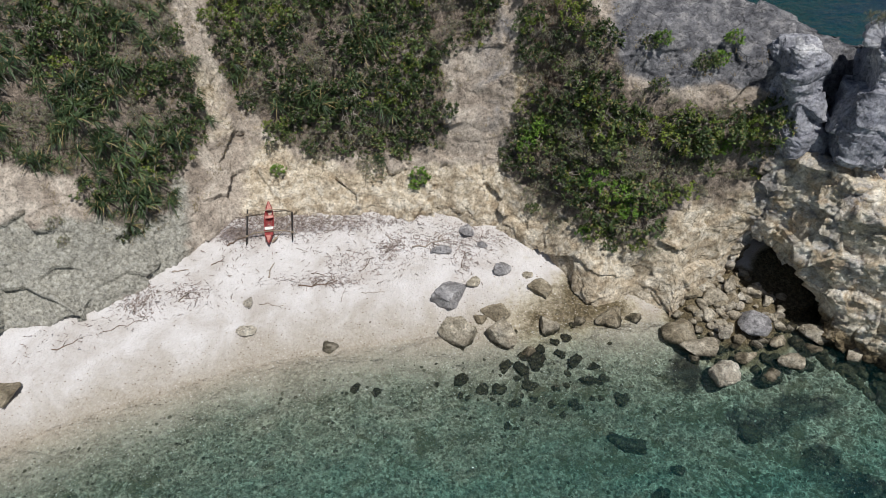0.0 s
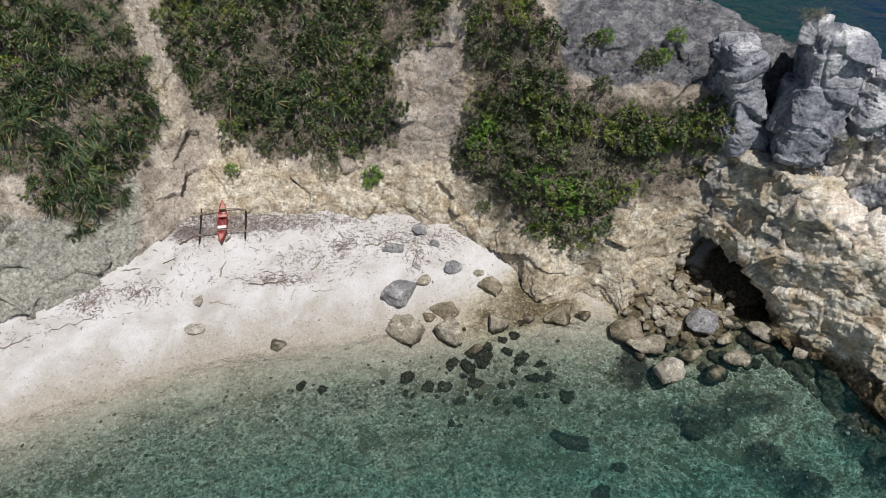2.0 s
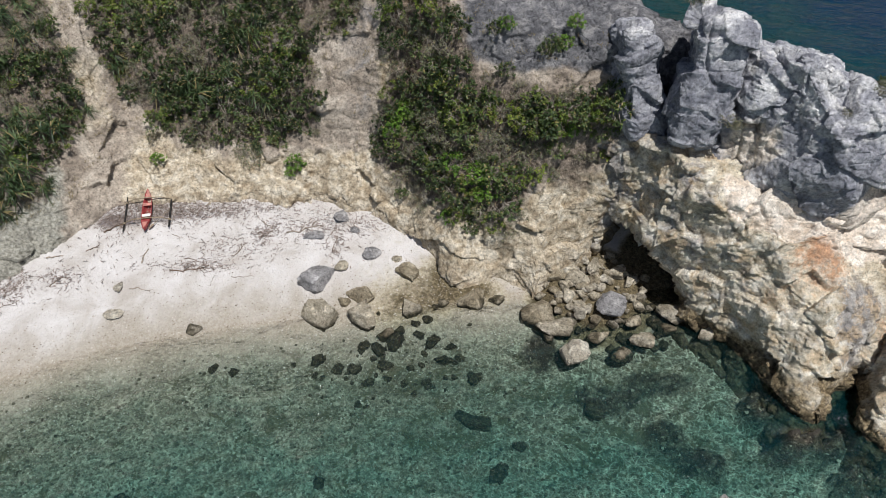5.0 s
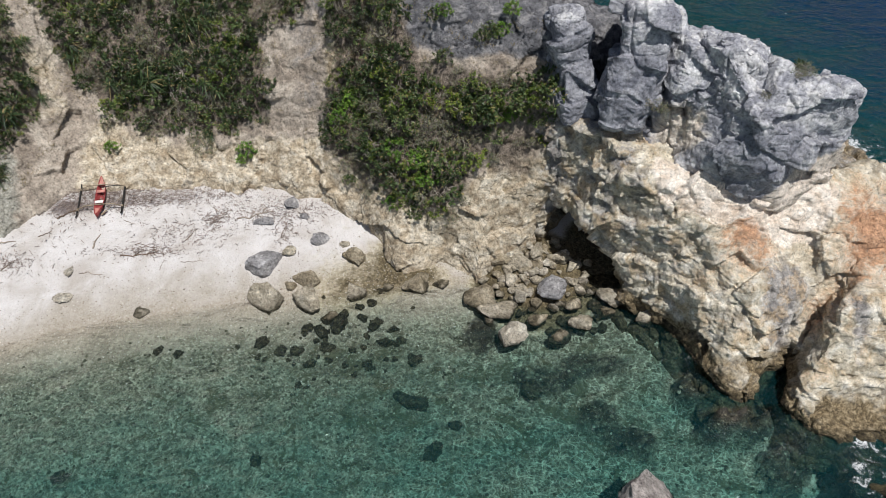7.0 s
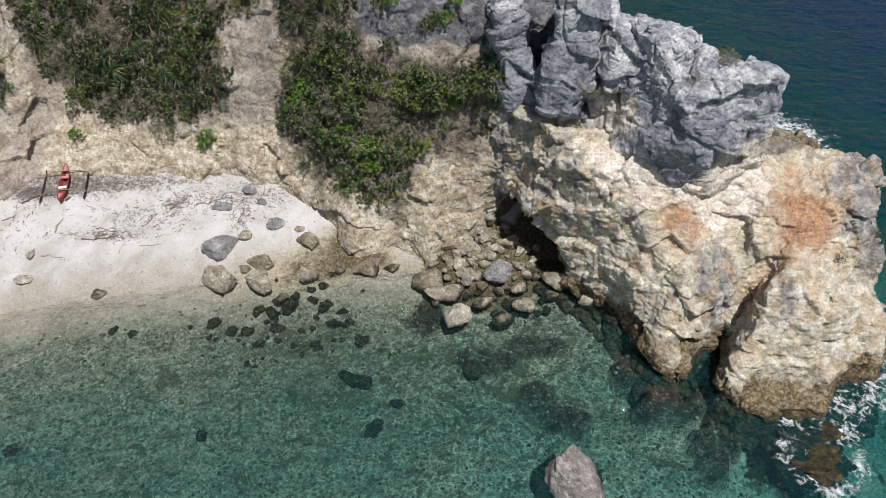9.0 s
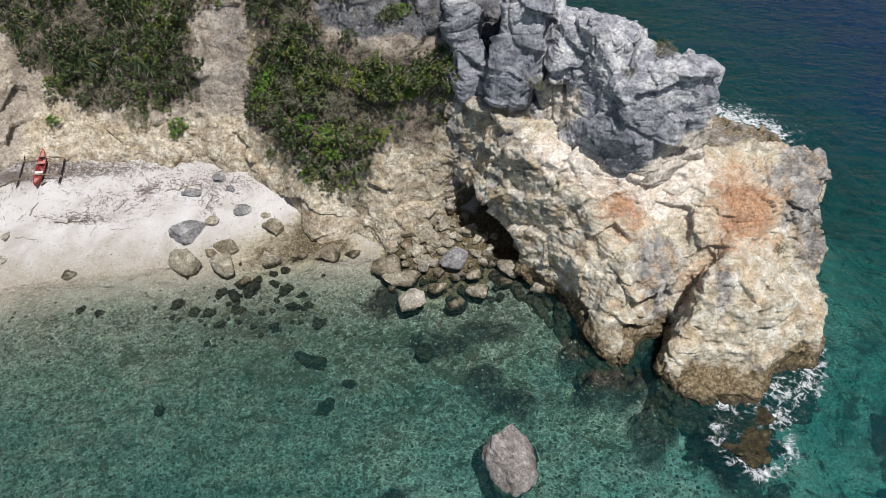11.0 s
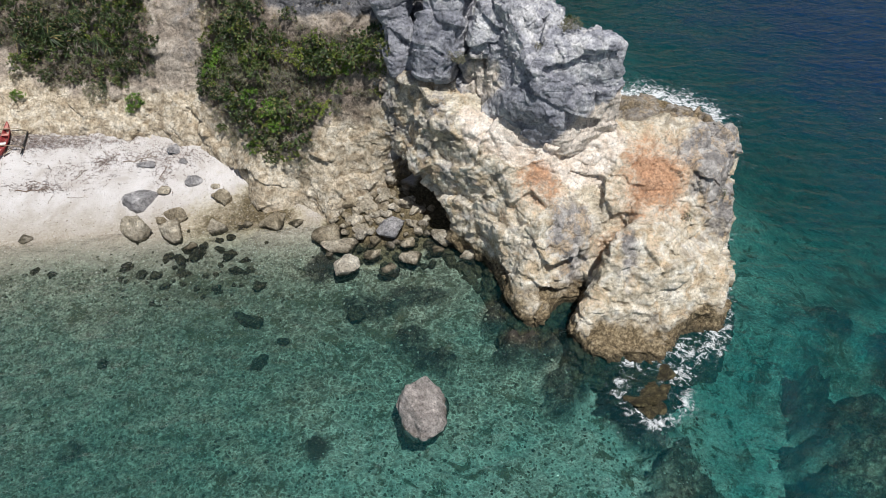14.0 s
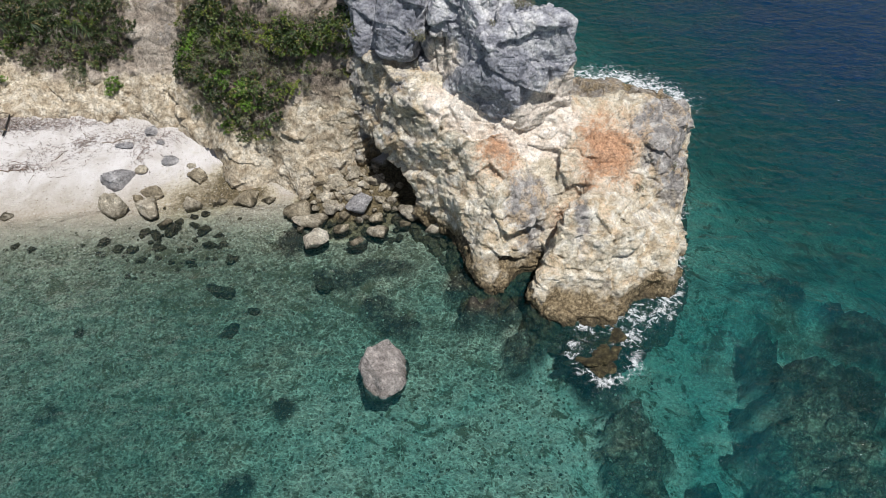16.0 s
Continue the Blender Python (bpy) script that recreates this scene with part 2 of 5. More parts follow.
def hull(p, inner, planes):
    """Distance to a solid cut by planes, each through three points."""
    out = np.full(p.shape[:-1], -99, np.float32)
    for a, b, c in planes:
        n = np.cross(np.subtract(b, a), np.subtract(c, a))
        n = n / np.linalg.norm(n)
        n = n if n @ np.subtract(inner, a) < 0 else -n
        out = np.maximum(out, (p - np.array(a, np.float32)) @ n.astype(np.float32))
    return out


def craggy(verts, seed, size=1.0, mid=1.0, cracks=1.0):
    """Relief of weathered limestone: broken blocks, joints, ledges and pits."""
    p = verts / size
    p = p + 0.16 * np.stack([fbm(p / 1.2, 3, seed + k) for k in (1, 2, 3)], -1)
    lean = p @ np.array(((1.0, 0.1, 0.1), (-0.1, 1.0, 0.1), (-0.1, -0.1, 1.25)))
    out = 0.34 * facets(lean, 2.1, seed) + mid * (0.26 * facets(lean, 0.8, seed + 3) + 0.17 * facets(lean, 0.36, seed + 6))
    for k, (scale, amp) in enumerate(((0.9, 0.06), (0.42, 0.05), (0.2, 0.045))):
        out = out + 0.6 * amp * (np.abs(value_noise(p / scale, seed + 10 + k)) * 2 - 0.6)
    some = ramp(value_noise(p / 1.6, seed + 23), -0.1, 0.4)
    out = out - 0.2 * cracks * some * np.exp(-(value_noise(p / (1.9, 1.9, 3.2), seed + 20) / 0.035) ** 2)
    out = out - 0.07 * (1 - some) * np.exp(-(value_noise(lean / (1.6, 1.6, 0.4), seed + 21) / 0.05) ** 2)
    # thin broken cracks that run level
    thin = ramp(value_noise(p / 0.9, seed + 33), -0.15, 0.25)
    out = out - 0.07 * thin * np.exp(-(value_noise(lean / (1.1, 1.1, 0.45), seed + 31) / 0.035) ** 2)
    return out * size


def top_map(ob, cell=0.2):
    """Heights of a steep surface by plan cell, to stand things on."""
    co = np.empty(len(ob.data.vertices) * 3, np.float32)
    ob.data.vertices.foreach_get("co", co)
    co = co.reshape(-1, 3)
    out = {}
    for x, y, z in co.tolist():
        key = (math.floor(x / cell), math.floor(y / cell))
        if z > out.get(key, -99):
            out[key] = z
    return out, co


# ---------------------------------------------------------------- materials
class Nodes:
    """A small builder for one node material."""

    def __init__(self, name, roughness=0.8):
        self.mat = bpy.data.materials.new(name)
        self.mat.use_nodes = True
        self.tree = self.mat.node_tree
        self.bsdf = self.tree.nodes["Principled BSDF"]
        self.out = self.tree.nodes["Material Output"]
        self.bsdf.inputs["Roughness"].default_value = roughness
        self.bsdf.inputs["Specular IOR Level"].default_value = 0.3
        self.place = self.node("ShaderNodeNewGeometry").outputs["Position"]

    def node(self, kind, **values):
        n = self.tree.nodes.new(kind)
        for k, v in values.items():
            setattr(n, k, v)
        return n

    def put(self, value, socket):
        if isinstance(value, bpy.types.NodeSocket):
            self.tree.links.new(value, socket)
        elif isinstance(value, (tuple, list)) and len(value) == 3 and socket.type == "RGBA":
            socket.default_value = (*value, 1)
        else:
            socket.default_value = value

    def stretch(self, scale, turn=(0, 0, 0)):
        m = self.node("ShaderNodeMapping")
        self.put(self.place, m.inputs["Vector"])
        m.inputs["Scale"].default_value = scale
        m.inputs["Rotation"].default_value = [radians(a) for a in turn]
        return m.outputs[0]

    def noise(self, scale, detail=6, rough=0.55, distort=0.0, at=None):
        n = self.node("ShaderNodeTexNoise")
        self.put(at or self.place, n.inputs["Vector"])
        n.inputs["Scale"].default_value, n.inputs["Detail"].default_value = scale, detail
        n.inputs["Roughness"].default_value, n.inputs["Distortion"].default_value = rough, distort
        return n.outputs["Fac"]

    def cells(self, scale, feature="F1", at=None, out="Distance", random_=1.0):
        n = self.node("ShaderNodeTexVoronoi", feature=feature)
        self.put(at or self.place, n.inputs["Vector"])
        n.inputs["Scale"].default_value = scale
        n.inputs["Randomness"].default_value = random_
        return n.outputs[out]

    def attr(self, name):
        return self.node("ShaderNodeAttribute", attribute_name=name).outputs["Fac"]

    def height(self):
        s = self.node("ShaderNodeSeparateXYZ")
        self.put(self.place, s.inputs[0])
        return s.outputs["Z"]

    def span(self, value, a, b, c=0.0, d=1.0):
        n = self.node("ShaderNodeMapRange", interpolation_type="SMOOTHSTEP")
        for key, v in (("Value", value), ("From Min", a), ("From Max", b), ("To Min", c), ("To Max", d)):
            self.put(v, n.inputs[key])
        return n.outputs["Result"]

    def math(self, op, a, b=0.0):
        n = self.node("ShaderNodeMath", operation=op)
        self.put(a, n.inputs[0]), self.put(b, n.inputs[1])
        return n.outputs[0]

    def mix(self, fac, a, b, blend="MIX"):
        n = self.node("ShaderNodeMix", data_type="RGBA", blend_type=blend)
        self.put(fac, n.inputs[0]), self.put(a, n.inputs[6]), self.put(b, n.inputs[7])
        return n.outputs[2]

    def ramp(self, fac, *stops):
        n = self.node("ShaderNodeValToRGB")
        while len(n.color_ramp.elements) < len(stops):
            n.color_ramp.elements.new(0.5)
        for e, (at, colour) in zip(n.color_ramp.elements, stops):
            e.position, e.color = at, (*colour, 1)
        self.put(fac, n.inputs[0])
        return n.outputs[0]

    def bump(self, height, strength, distance, under=None):
        n = self.node("ShaderNodeBump")
        n.inputs["Strength"].default_value, n.inputs["Distance"].default_value = strength, distance
        self.put(height, n.inputs["Height"])
        if under:
            self.put(under, n.inputs["Normal"])
        return n.outputs[0]

    def grainy(self, colour, scale, low=0.4, high=1.3):
        """Pits and pale flecks: the colour's own fine contrast."""
        n = self.noise(scale, 9, 0.74, 0.3)
        c = self.ramp(n, (0.36, (low,) * 3), (0.47, (0.92,) * 3), (0.54, (1.0,) * 3), (0.64, (high,) * 3))
        return self.mix(1.0, colour, c, "MULTIPLY")

    def done(self, colour, normal=None):
        self.put(colour, self.bsdf.inputs["Base Color"])
        if normal:
            self.put(normal, self.bsdf.inputs["Normal"])
        return self.mat


def rough_relief(m, fine=1.0):
    """Pitted, jointed rock relief at two scales."""
    pits = m.noise(5.5, 9, 0.68, 0.4)
    lumps = m.noise(1.6, 6, 0.6, 0.6)
    n = m.bump(lumps, 0.5, 0.1)
    n = m.bump(pits, 0.8, 0.1 * fine, n)
    return m.bump(m.noise(17, 6, 0.7), 0.7, 0.045 * fine, n), pits, lumps


def limestone():
    """Cream limestone, weathered grey, stained orange and, at the sea, brown: where, the mesh says."""
    m = Nodes("limestone", 0.88)
    normal, pits, lumps = rough_relief(m)
    cream = m.ramp(lumps, (0.36, (0.46, 0.39, 0.285)), (0.5, (0.69, 0.615, 0.485)), (0.64, (0.85, 0.8, 0.7)))
    grey = m.ramp(lumps, (0.36, (0.17, 0.16, 0.155)), (0.5, (0.33, 0.31, 0.295)), (0.64, (0.55, 0.525, 0.495)))
    blot = m.noise(0.75, 7, 0.62, 0.8)
    weather = m.span(m.math("ADD", m.attr("grey"), m.math("MULTIPLY", m.math("SUBTRACT", blot, 0.5), 2.2)), 0.25, 0.75)
    colour = m.mix(weather, cream, grey)
    ochre = m.noise(0.9, 8, 0.68, 0.5)
    colour = m.mix(m.span(ochre, 0.5, 0.62, 0.0, 0.55), colour, (0.52, 0.37, 0.2))
    colour = m.mix(m.span(ochre, 0.46, 0.36, 0.0, 0.5), colour, (0.36, 0.32, 0.28))
    loose = m.math("ADD", m.math("MULTIPLY", m.math("SUBTRACT", pits, 0.5), 1.5), m.math("MULTIPLY", m.math("SUBTRACT", ochre, 0.5), 1.6))
    rust = m.math("ADD", m.attr("rust"), loose)
    colour = m.mix(m.span(rust, 0.05, 0.5, 0.0, 0.6), colour, (0.74, 0.57, 0.42))
    colour = m.mix(m.span(rust, 0.3, 0.85, 0.0, 0.85), colour, m.ramp(pits, (0.35, (0.27, 0.11, 0.05)), (0.62, (0.62, 0.35, 0.2))))
    pale = m.span(m.math("ADD", m.attr("pale"), m.math("MULTIPLY", m.math("SUBTRACT", blot, 0.5), 1.2)), 0.35, 0.8)
    colour = m.mix(m.math("MULTIPLY", pale, 0.9), colour, m.ramp(lumps, (0.38, (0.74, 0.62, 0.51)), (0.6, (0.95, 0.87, 0.78))))
    tide = m.span(m.math("ADD", m.attr("tide"), m.math("MULTIPLY", m.math("SUBTRACT", blot, 0.5), 1.2)), 0.15, 0.85)
    colour = m.mix(tide, colour, m.ramp(pits, (0.38, (0.07, 0.052, 0.03)), (0.5, (0.22, 0.165, 0.095)), (0.62, (0.4, 0.32, 0.2))))
    weedy = m.math("ADD", m.height(), m.math("MULTIPLY", m.math("SUBTRACT", blot, 0.5), 1.4))
    colour = m.mix(m.span(weedy, 0.5, 0.1, 0.0, 0.9), colour, m.ramp(pits, (0.4, (0.022, 0.018, 0.011)), (0.6, (0.1, 0.08, 0.045))))
    colour = m.mix(m.span(pits, 0.42, 0.33, 0.0, 0.6), colour, (0.1, 0.085, 0.065))
    bent = m.node("ShaderNodeVectorMath", operation="MULTIPLY_ADD")
    waver = m.node("ShaderNodeTexNoise")
    m.put(m.place, waver.inputs["Vector"])
    waver.inputs["Scale"].default_value, waver.inputs["Detail"].default_value = 1.4, 5
    m.put(waver.outputs["Color"], bent.inputs[0])
    bent.inputs[1].default_value = (0.9, 0.9, 0.9)
    m.put(m.stretch((1, 1, 2.2), (14, -10, 25)), bent.inputs[2])
    crack = m.cells(0.9, "DISTANCE_TO_EDGE", bent.outputs[0])
    crack = m.math("MULTIPLY", m.span(crack, 0.028, 0.0), m.span(m.noise(1.3, 4), 0.5, 0.62))
    colour = m.mix(m.math("MULTIPLY", crack, 0.5), colour, (0.1, 0.08, 0.06))
    colour = m.grainy(m.grainy(colour, 2.4, 0.8, 1.1), 8.0, 0.55, 1.22)
    return m.done(colour, normal)


def grey_limestone():
    m = Nodes("grey_limestone", 0.9)
    normal, pits, lumps = rough_relief(m, 1.1)
    blot = m.noise(0.8, 8, 0.7, 0.6)
    colour = m.ramp(blot, (0.38, (0.24, 0.243, 0.28)), (0.5, (0.45, 0.45, 0.485)), (0.62, (0.76, 0.75, 0.75)))
    colour = m.mix(m.span(lumps, 0.54, 0.66, 0, 0.6), colour, (0.84, 0.815, 0.79))
    # shade painted into the colour, bluish and dark, where the mesh says
    shade_tone = m.span(m.math("ADD", m.attr("dark"), m.math("MULTIPLY", m.math("SUBTRACT", blot, 0.5), 2.4)), 0.3, 0.8)
    colour = m.mix(m.math("MULTIPLY", shade_tone, 0.8), colour, m.ramp(lumps, (0.36, (0.17, 0.175, 0.21)), (0.64, (0.36, 0.365, 0.405))))
    colour = m.mix(m.span(pits, 0.43, 0.33, 0.0, 0.6), colour, (0.085, 0.085, 0.09))
    pale = m.span(m.math("ADD", m.attr("pale"), m.math("MULTIPLY", m.math("SUBTRACT", blot, 0.5), 1.6)), 0.35, 0.8)
    colour = m.mix(m.math("MULTIPLY", pale, 0.9), colour, m.ramp(pits, (0.35, (0.62, 0.52, 0.42)), (0.62, (0.9, 0.81, 0.71))))
    colour = m.grainy(m.grainy(colour, 2.0, 0.66, 1.2), 7.0, 0.45, 1.25)
    return m.done(colour, normal)


def hillside_soil():
    """Dry crumbling earth and clay, bare cream rock low down and grey rock where the mesh says."""
    m = Nodes("hillside_soil", 0.95)
    normal, pits, lumps = rough_relief(m, 0.9)
    blot = m.noise(0.5, 7, 0.62, 0.7)
    earth = m.ramp(blot, (0.36, (0.28, 0.23, 0.185)), (0.5, (0.44, 0.375, 0.31)), (0.64, (0.59, 0.52, 0.44)))
    litter = m.noise(9, 5, 0.7, 1.5, m.stretch((1, 1, 0.35), (20, 30, 10)))
    earth = m.mix(m.span(litter, 0.55, 0.68, 0, 0.7), earth, (0.47, 0.42, 0.34))
    earth = m.mix(m.span(litter, 0.42, 0.3, 0, 0.75), earth, (0.09, 0.07, 0.05))
    bare = m.ramp(lumps, (0.36, (0.36, 0.285, 0.195)), (0.5, (0.56, 0.475, 0.355)), (0.64, (0.74, 0.665, 0.545)))
    bare = m.mix(m.span(pits, 0.46, 0.34, 0, 0.6), bare, (0.17, 0.13, 0.09))
    grey = m.ramp(lumps, (0.36, (0.085, 0.085, 0.095)), (0.5, (0.17, 0.168, 0.178)), (0.64, (0.3, 0.29, 0.29)))
    split = m.cells(0.85, "DISTANCE_TO_EDGE", m.stretch((1, 1, 2.6), (8, 14, 20)))
    fissure = m.math("MULTIPLY", m.span(split, 0.035, 0.0), m.span(m.noise(1.1, 3), 0.5, 0.62))
    grey = m.mix(m.math("MULTIPLY", fissure, 0.7), grey, (0.03, 0.03, 0.034))
    bare = m.mix(m.math("MULTIPLY", fissure, 0.6), bare, (0.12, 0.095, 0.065))
    normal = m.bump(m.math("SUBTRACT", 1.0, fissure), 0.5, 0.1, normal)
    grey = m.mix(m.span(pits, 0.47, 0.35, 0, 0.6), grey, (0.07, 0.07, 0.075))
    warp = m.math("MULTIPLY", m.math("SUBTRACT", blot, 0.5), 1.5)
    colour = m.mix(m.span(m.math("ADD", m.attr("bare"), warp), 0.3, 0.75), earth, bare)
    colour = m.mix(m.span(m.math("ADD", m.attr("clay"), warp), 0.35, 0.8), colour, m.ramp(pits, (0.35, (0.2, 0.19, 0.155)), (0.5, (0.36, 0.345, 0.295)), (0.68, (0.46, 0.45, 0.4))))
    colour = m.mix(m.span(m.math("ADD", m.attr("grey"), warp), 0.3, 0.7), colour, grey)
    rust = m.span(m.math("ADD", m.attr("rust"), warp), 0.4, 0.85)
    colour = m.mix(m.math("MULTIPLY", rust, 0.6), colour, (0.38, 0.2, 0.1))
    fallen = m.span(m.math("ADD", m.attr("litter"), m.math("MULTIPLY", m.math("SUBTRACT", blot, 0.5), 1.2)), 0.35, 0.75, 0.0, 0.85)
    colour = m.mix(fallen, colour, m.ramp(litter, (0.34, (0.045, 0.034, 0.026)), (0.5, (0.15, 0.115, 0.09)), (0.66, (0.34, 0.28, 0.225))))
    colour = m.grainy(m.grainy(colour, 2.2, 0.6, 1.2), 7.0, 0.4, 1.3)
    return m.done(colour, normal)


def shore_bed():
    """White coral sand above the sea; pebbles, rubble and weed below it."""
    m = Nodes("coral_sand", 0.9)
    z = m.height()
    patch = m.noise(0.45, 6, 0.6, 0.5)
    grit = m.noise(14, 6, 0.75)
    rubble = m.noise(5.5, 8, 0.8, 0.5)
    stones = m.cells(8.5, "F1", None, "Color")
    stone_tone = m.node("ShaderNodeSeparateColor")
    m.put(stones, stone_tone.inputs[0])
    sand = m.ramp(patch, (0.35, (0.52, 0.475, 0.44)), (0.5, (0.64, 0.605, 0.585)), (0.65, (0.72, 0.69, 0.68)))
    sand = m.mix(m.span(grit, 0.5, 0.3, 0, 0.35), sand, (0.42, 0.36, 0.31))
    wet = m.mix(m.span(rubble, 0.35, 0.65), (0.34, 0.295, 0.235), (0.5, 0.45, 0.38))
    line = m.math("ADD", z, m.math("MULTIPLY", m.math("SUBTRACT", patch, 0.5), 0.9))
    colour = m.mix(m.span(line, 0.8, -0.1), sand, wet)
    bed = m.ramp(stone_tone.outputs[0], (0.1, (0.07, 0.065, 0.045)), (0.5, (0.16, 0.148, 0.103)), (0.95, (0.44, 0.41, 0.315)))
    bed = m.mix(0.6, bed, m.ramp(rubble, (0.38, (0.035, 0.032, 0.022)), (0.5, (0.145, 0.134, 0.096)), (0.62, (0.46, 0.43, 0.33))))
    weed = m.noise(0.8, 9, 0.72, 0.9)
    # caustics painted into the bed colour: warped nets of pale lines, coarse and fine
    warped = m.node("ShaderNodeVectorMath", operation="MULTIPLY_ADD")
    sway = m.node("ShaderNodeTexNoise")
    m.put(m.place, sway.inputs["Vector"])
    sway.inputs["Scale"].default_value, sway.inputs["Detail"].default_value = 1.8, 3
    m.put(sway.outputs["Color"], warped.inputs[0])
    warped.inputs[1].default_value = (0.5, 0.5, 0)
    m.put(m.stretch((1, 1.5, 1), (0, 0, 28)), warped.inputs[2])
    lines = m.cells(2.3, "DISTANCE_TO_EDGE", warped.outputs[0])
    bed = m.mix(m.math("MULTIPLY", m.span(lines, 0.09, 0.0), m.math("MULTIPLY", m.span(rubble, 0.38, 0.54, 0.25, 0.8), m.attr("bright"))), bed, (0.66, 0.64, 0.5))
    fine_caustics = m.cells(4.6, "DISTANCE_TO_EDGE", warped.outputs[0])
    bed = m.mix(m.math("MULTIPLY", m.span(fine_caustics, 0.1, 0.0), m.math("MULTIPLY", m.span(rubble, 0.42, 0.6, 0.1, 0.7), m.attr("bright"))), bed, (0.66, 0.64, 0.5))
    bed = m.mix(m.span(m.noise(1.3, 8, 0.7, 0.6), 0.42, 0.54, 0.4, 0.0), bed, (0.06, 0.058, 0.04))
    bed = m.mix(m.math("MULTIPLY", m.span(m.noise(2.6, 8, 0.75, 0.4), 0.6, 0.46), m.math("MULTIPLY", m.attr("weed"), 0.8)), bed, (0.05, 0.048, 0.03))
    thick = m.math("ADD", weed, m.math("MULTIPLY", m.attr("weed"), 0.07))
    bed = m.mix(m.math("MULTIPLY", m.span(thick, 0.55, 0.6), 0.92), bed, m.ramp(rubble, (0.35, (0.035, 0.035, 0.02)), (0.65, (0.12, 0.11, 0.065))))
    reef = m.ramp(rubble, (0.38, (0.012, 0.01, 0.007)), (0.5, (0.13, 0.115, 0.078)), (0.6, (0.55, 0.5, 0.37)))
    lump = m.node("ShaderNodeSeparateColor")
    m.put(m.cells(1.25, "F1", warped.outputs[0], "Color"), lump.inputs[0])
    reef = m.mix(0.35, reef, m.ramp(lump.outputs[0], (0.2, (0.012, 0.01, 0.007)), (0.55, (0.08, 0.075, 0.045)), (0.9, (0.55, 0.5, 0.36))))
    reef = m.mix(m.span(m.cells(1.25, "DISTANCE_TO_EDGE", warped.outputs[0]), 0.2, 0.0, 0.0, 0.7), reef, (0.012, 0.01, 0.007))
    reef = m.mix(m.math("MULTIPLY", m.span(m.noise(0.9, 6, 0.65, 0.5), 0.45, 0.62, 0.92, 0.45), m.attr("weedy")), reef, (0.014, 0.012, 0.009))
    open_sand = m.math("MULTIPLY", m.attr("sandy"), m.span(weed, 0.62, 0.5))
    bed = m.mix(m.math("MULTIPLY", open_sand, 0.65), bed, m.mix(m.span(rubble, 0.38, 0.62), (0.36, 0.34, 0.28), (0.7, 0.67, 0.57)))
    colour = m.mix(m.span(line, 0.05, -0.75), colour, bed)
    strewn = m.math("ADD", m.attr("stony"), m.math("MULTIPLY", m.math("SUBTRACT", weed, 0.5), 0.9))
    colour = m.mix(m.span(strewn, 0.08, 0.45, 0.0, 0.85), colour, m.mix(0.5, m.ramp(rubble, (0.38, (0.24, 0.19, 0.11)), (0.6, (0.6, 0.53, 0.4))), m.ramp(stone_tone.outputs[0], (0.1, (0.25, 0.21, 0.12)), (0.9, (0.62, 0.56, 0.43)))))
    stony = m.ramp(rubble, (0.36, (0.03, 0.025, 0.014)), (0.5, (0.12, 0.094, 0.052)), (0.66, (0.33, 0.27, 0.17)))
    colour = m.mix(m.span(m.math("ADD", m.attr("stony"), m.math("MULTIPLY", m.math("SUBTRACT", weed, 0.5), 1.2)), 0.3, 0.75), colour, stony)
    colour = m.mix(m.math("MULTIPLY", m.attr("reef"), 0.95), colour, reef)
    heap = m.math("ADD", m.attr("litter"), m.math("MULTIPLY", m.math("SUBTRACT", weed, 0.5), 1.6))
    colour = m.mix(m.span(heap, 0.4, 0.75, 0.0, 0.8), colour, m.ramp(rubble, (0.38, (0.08, 0.065, 0.07)), (0.62, (0.34, 0.29, 0.29))))
    normal = m.bump(m.cells(8.5, "F1"), 0.6, 0.1)
    normal = m.bump(m.math("ADD", grit, m.math("MULTIPLY", rubble, 2)), 0.45, 0.08, normal)
    return m.done(colour, normal)


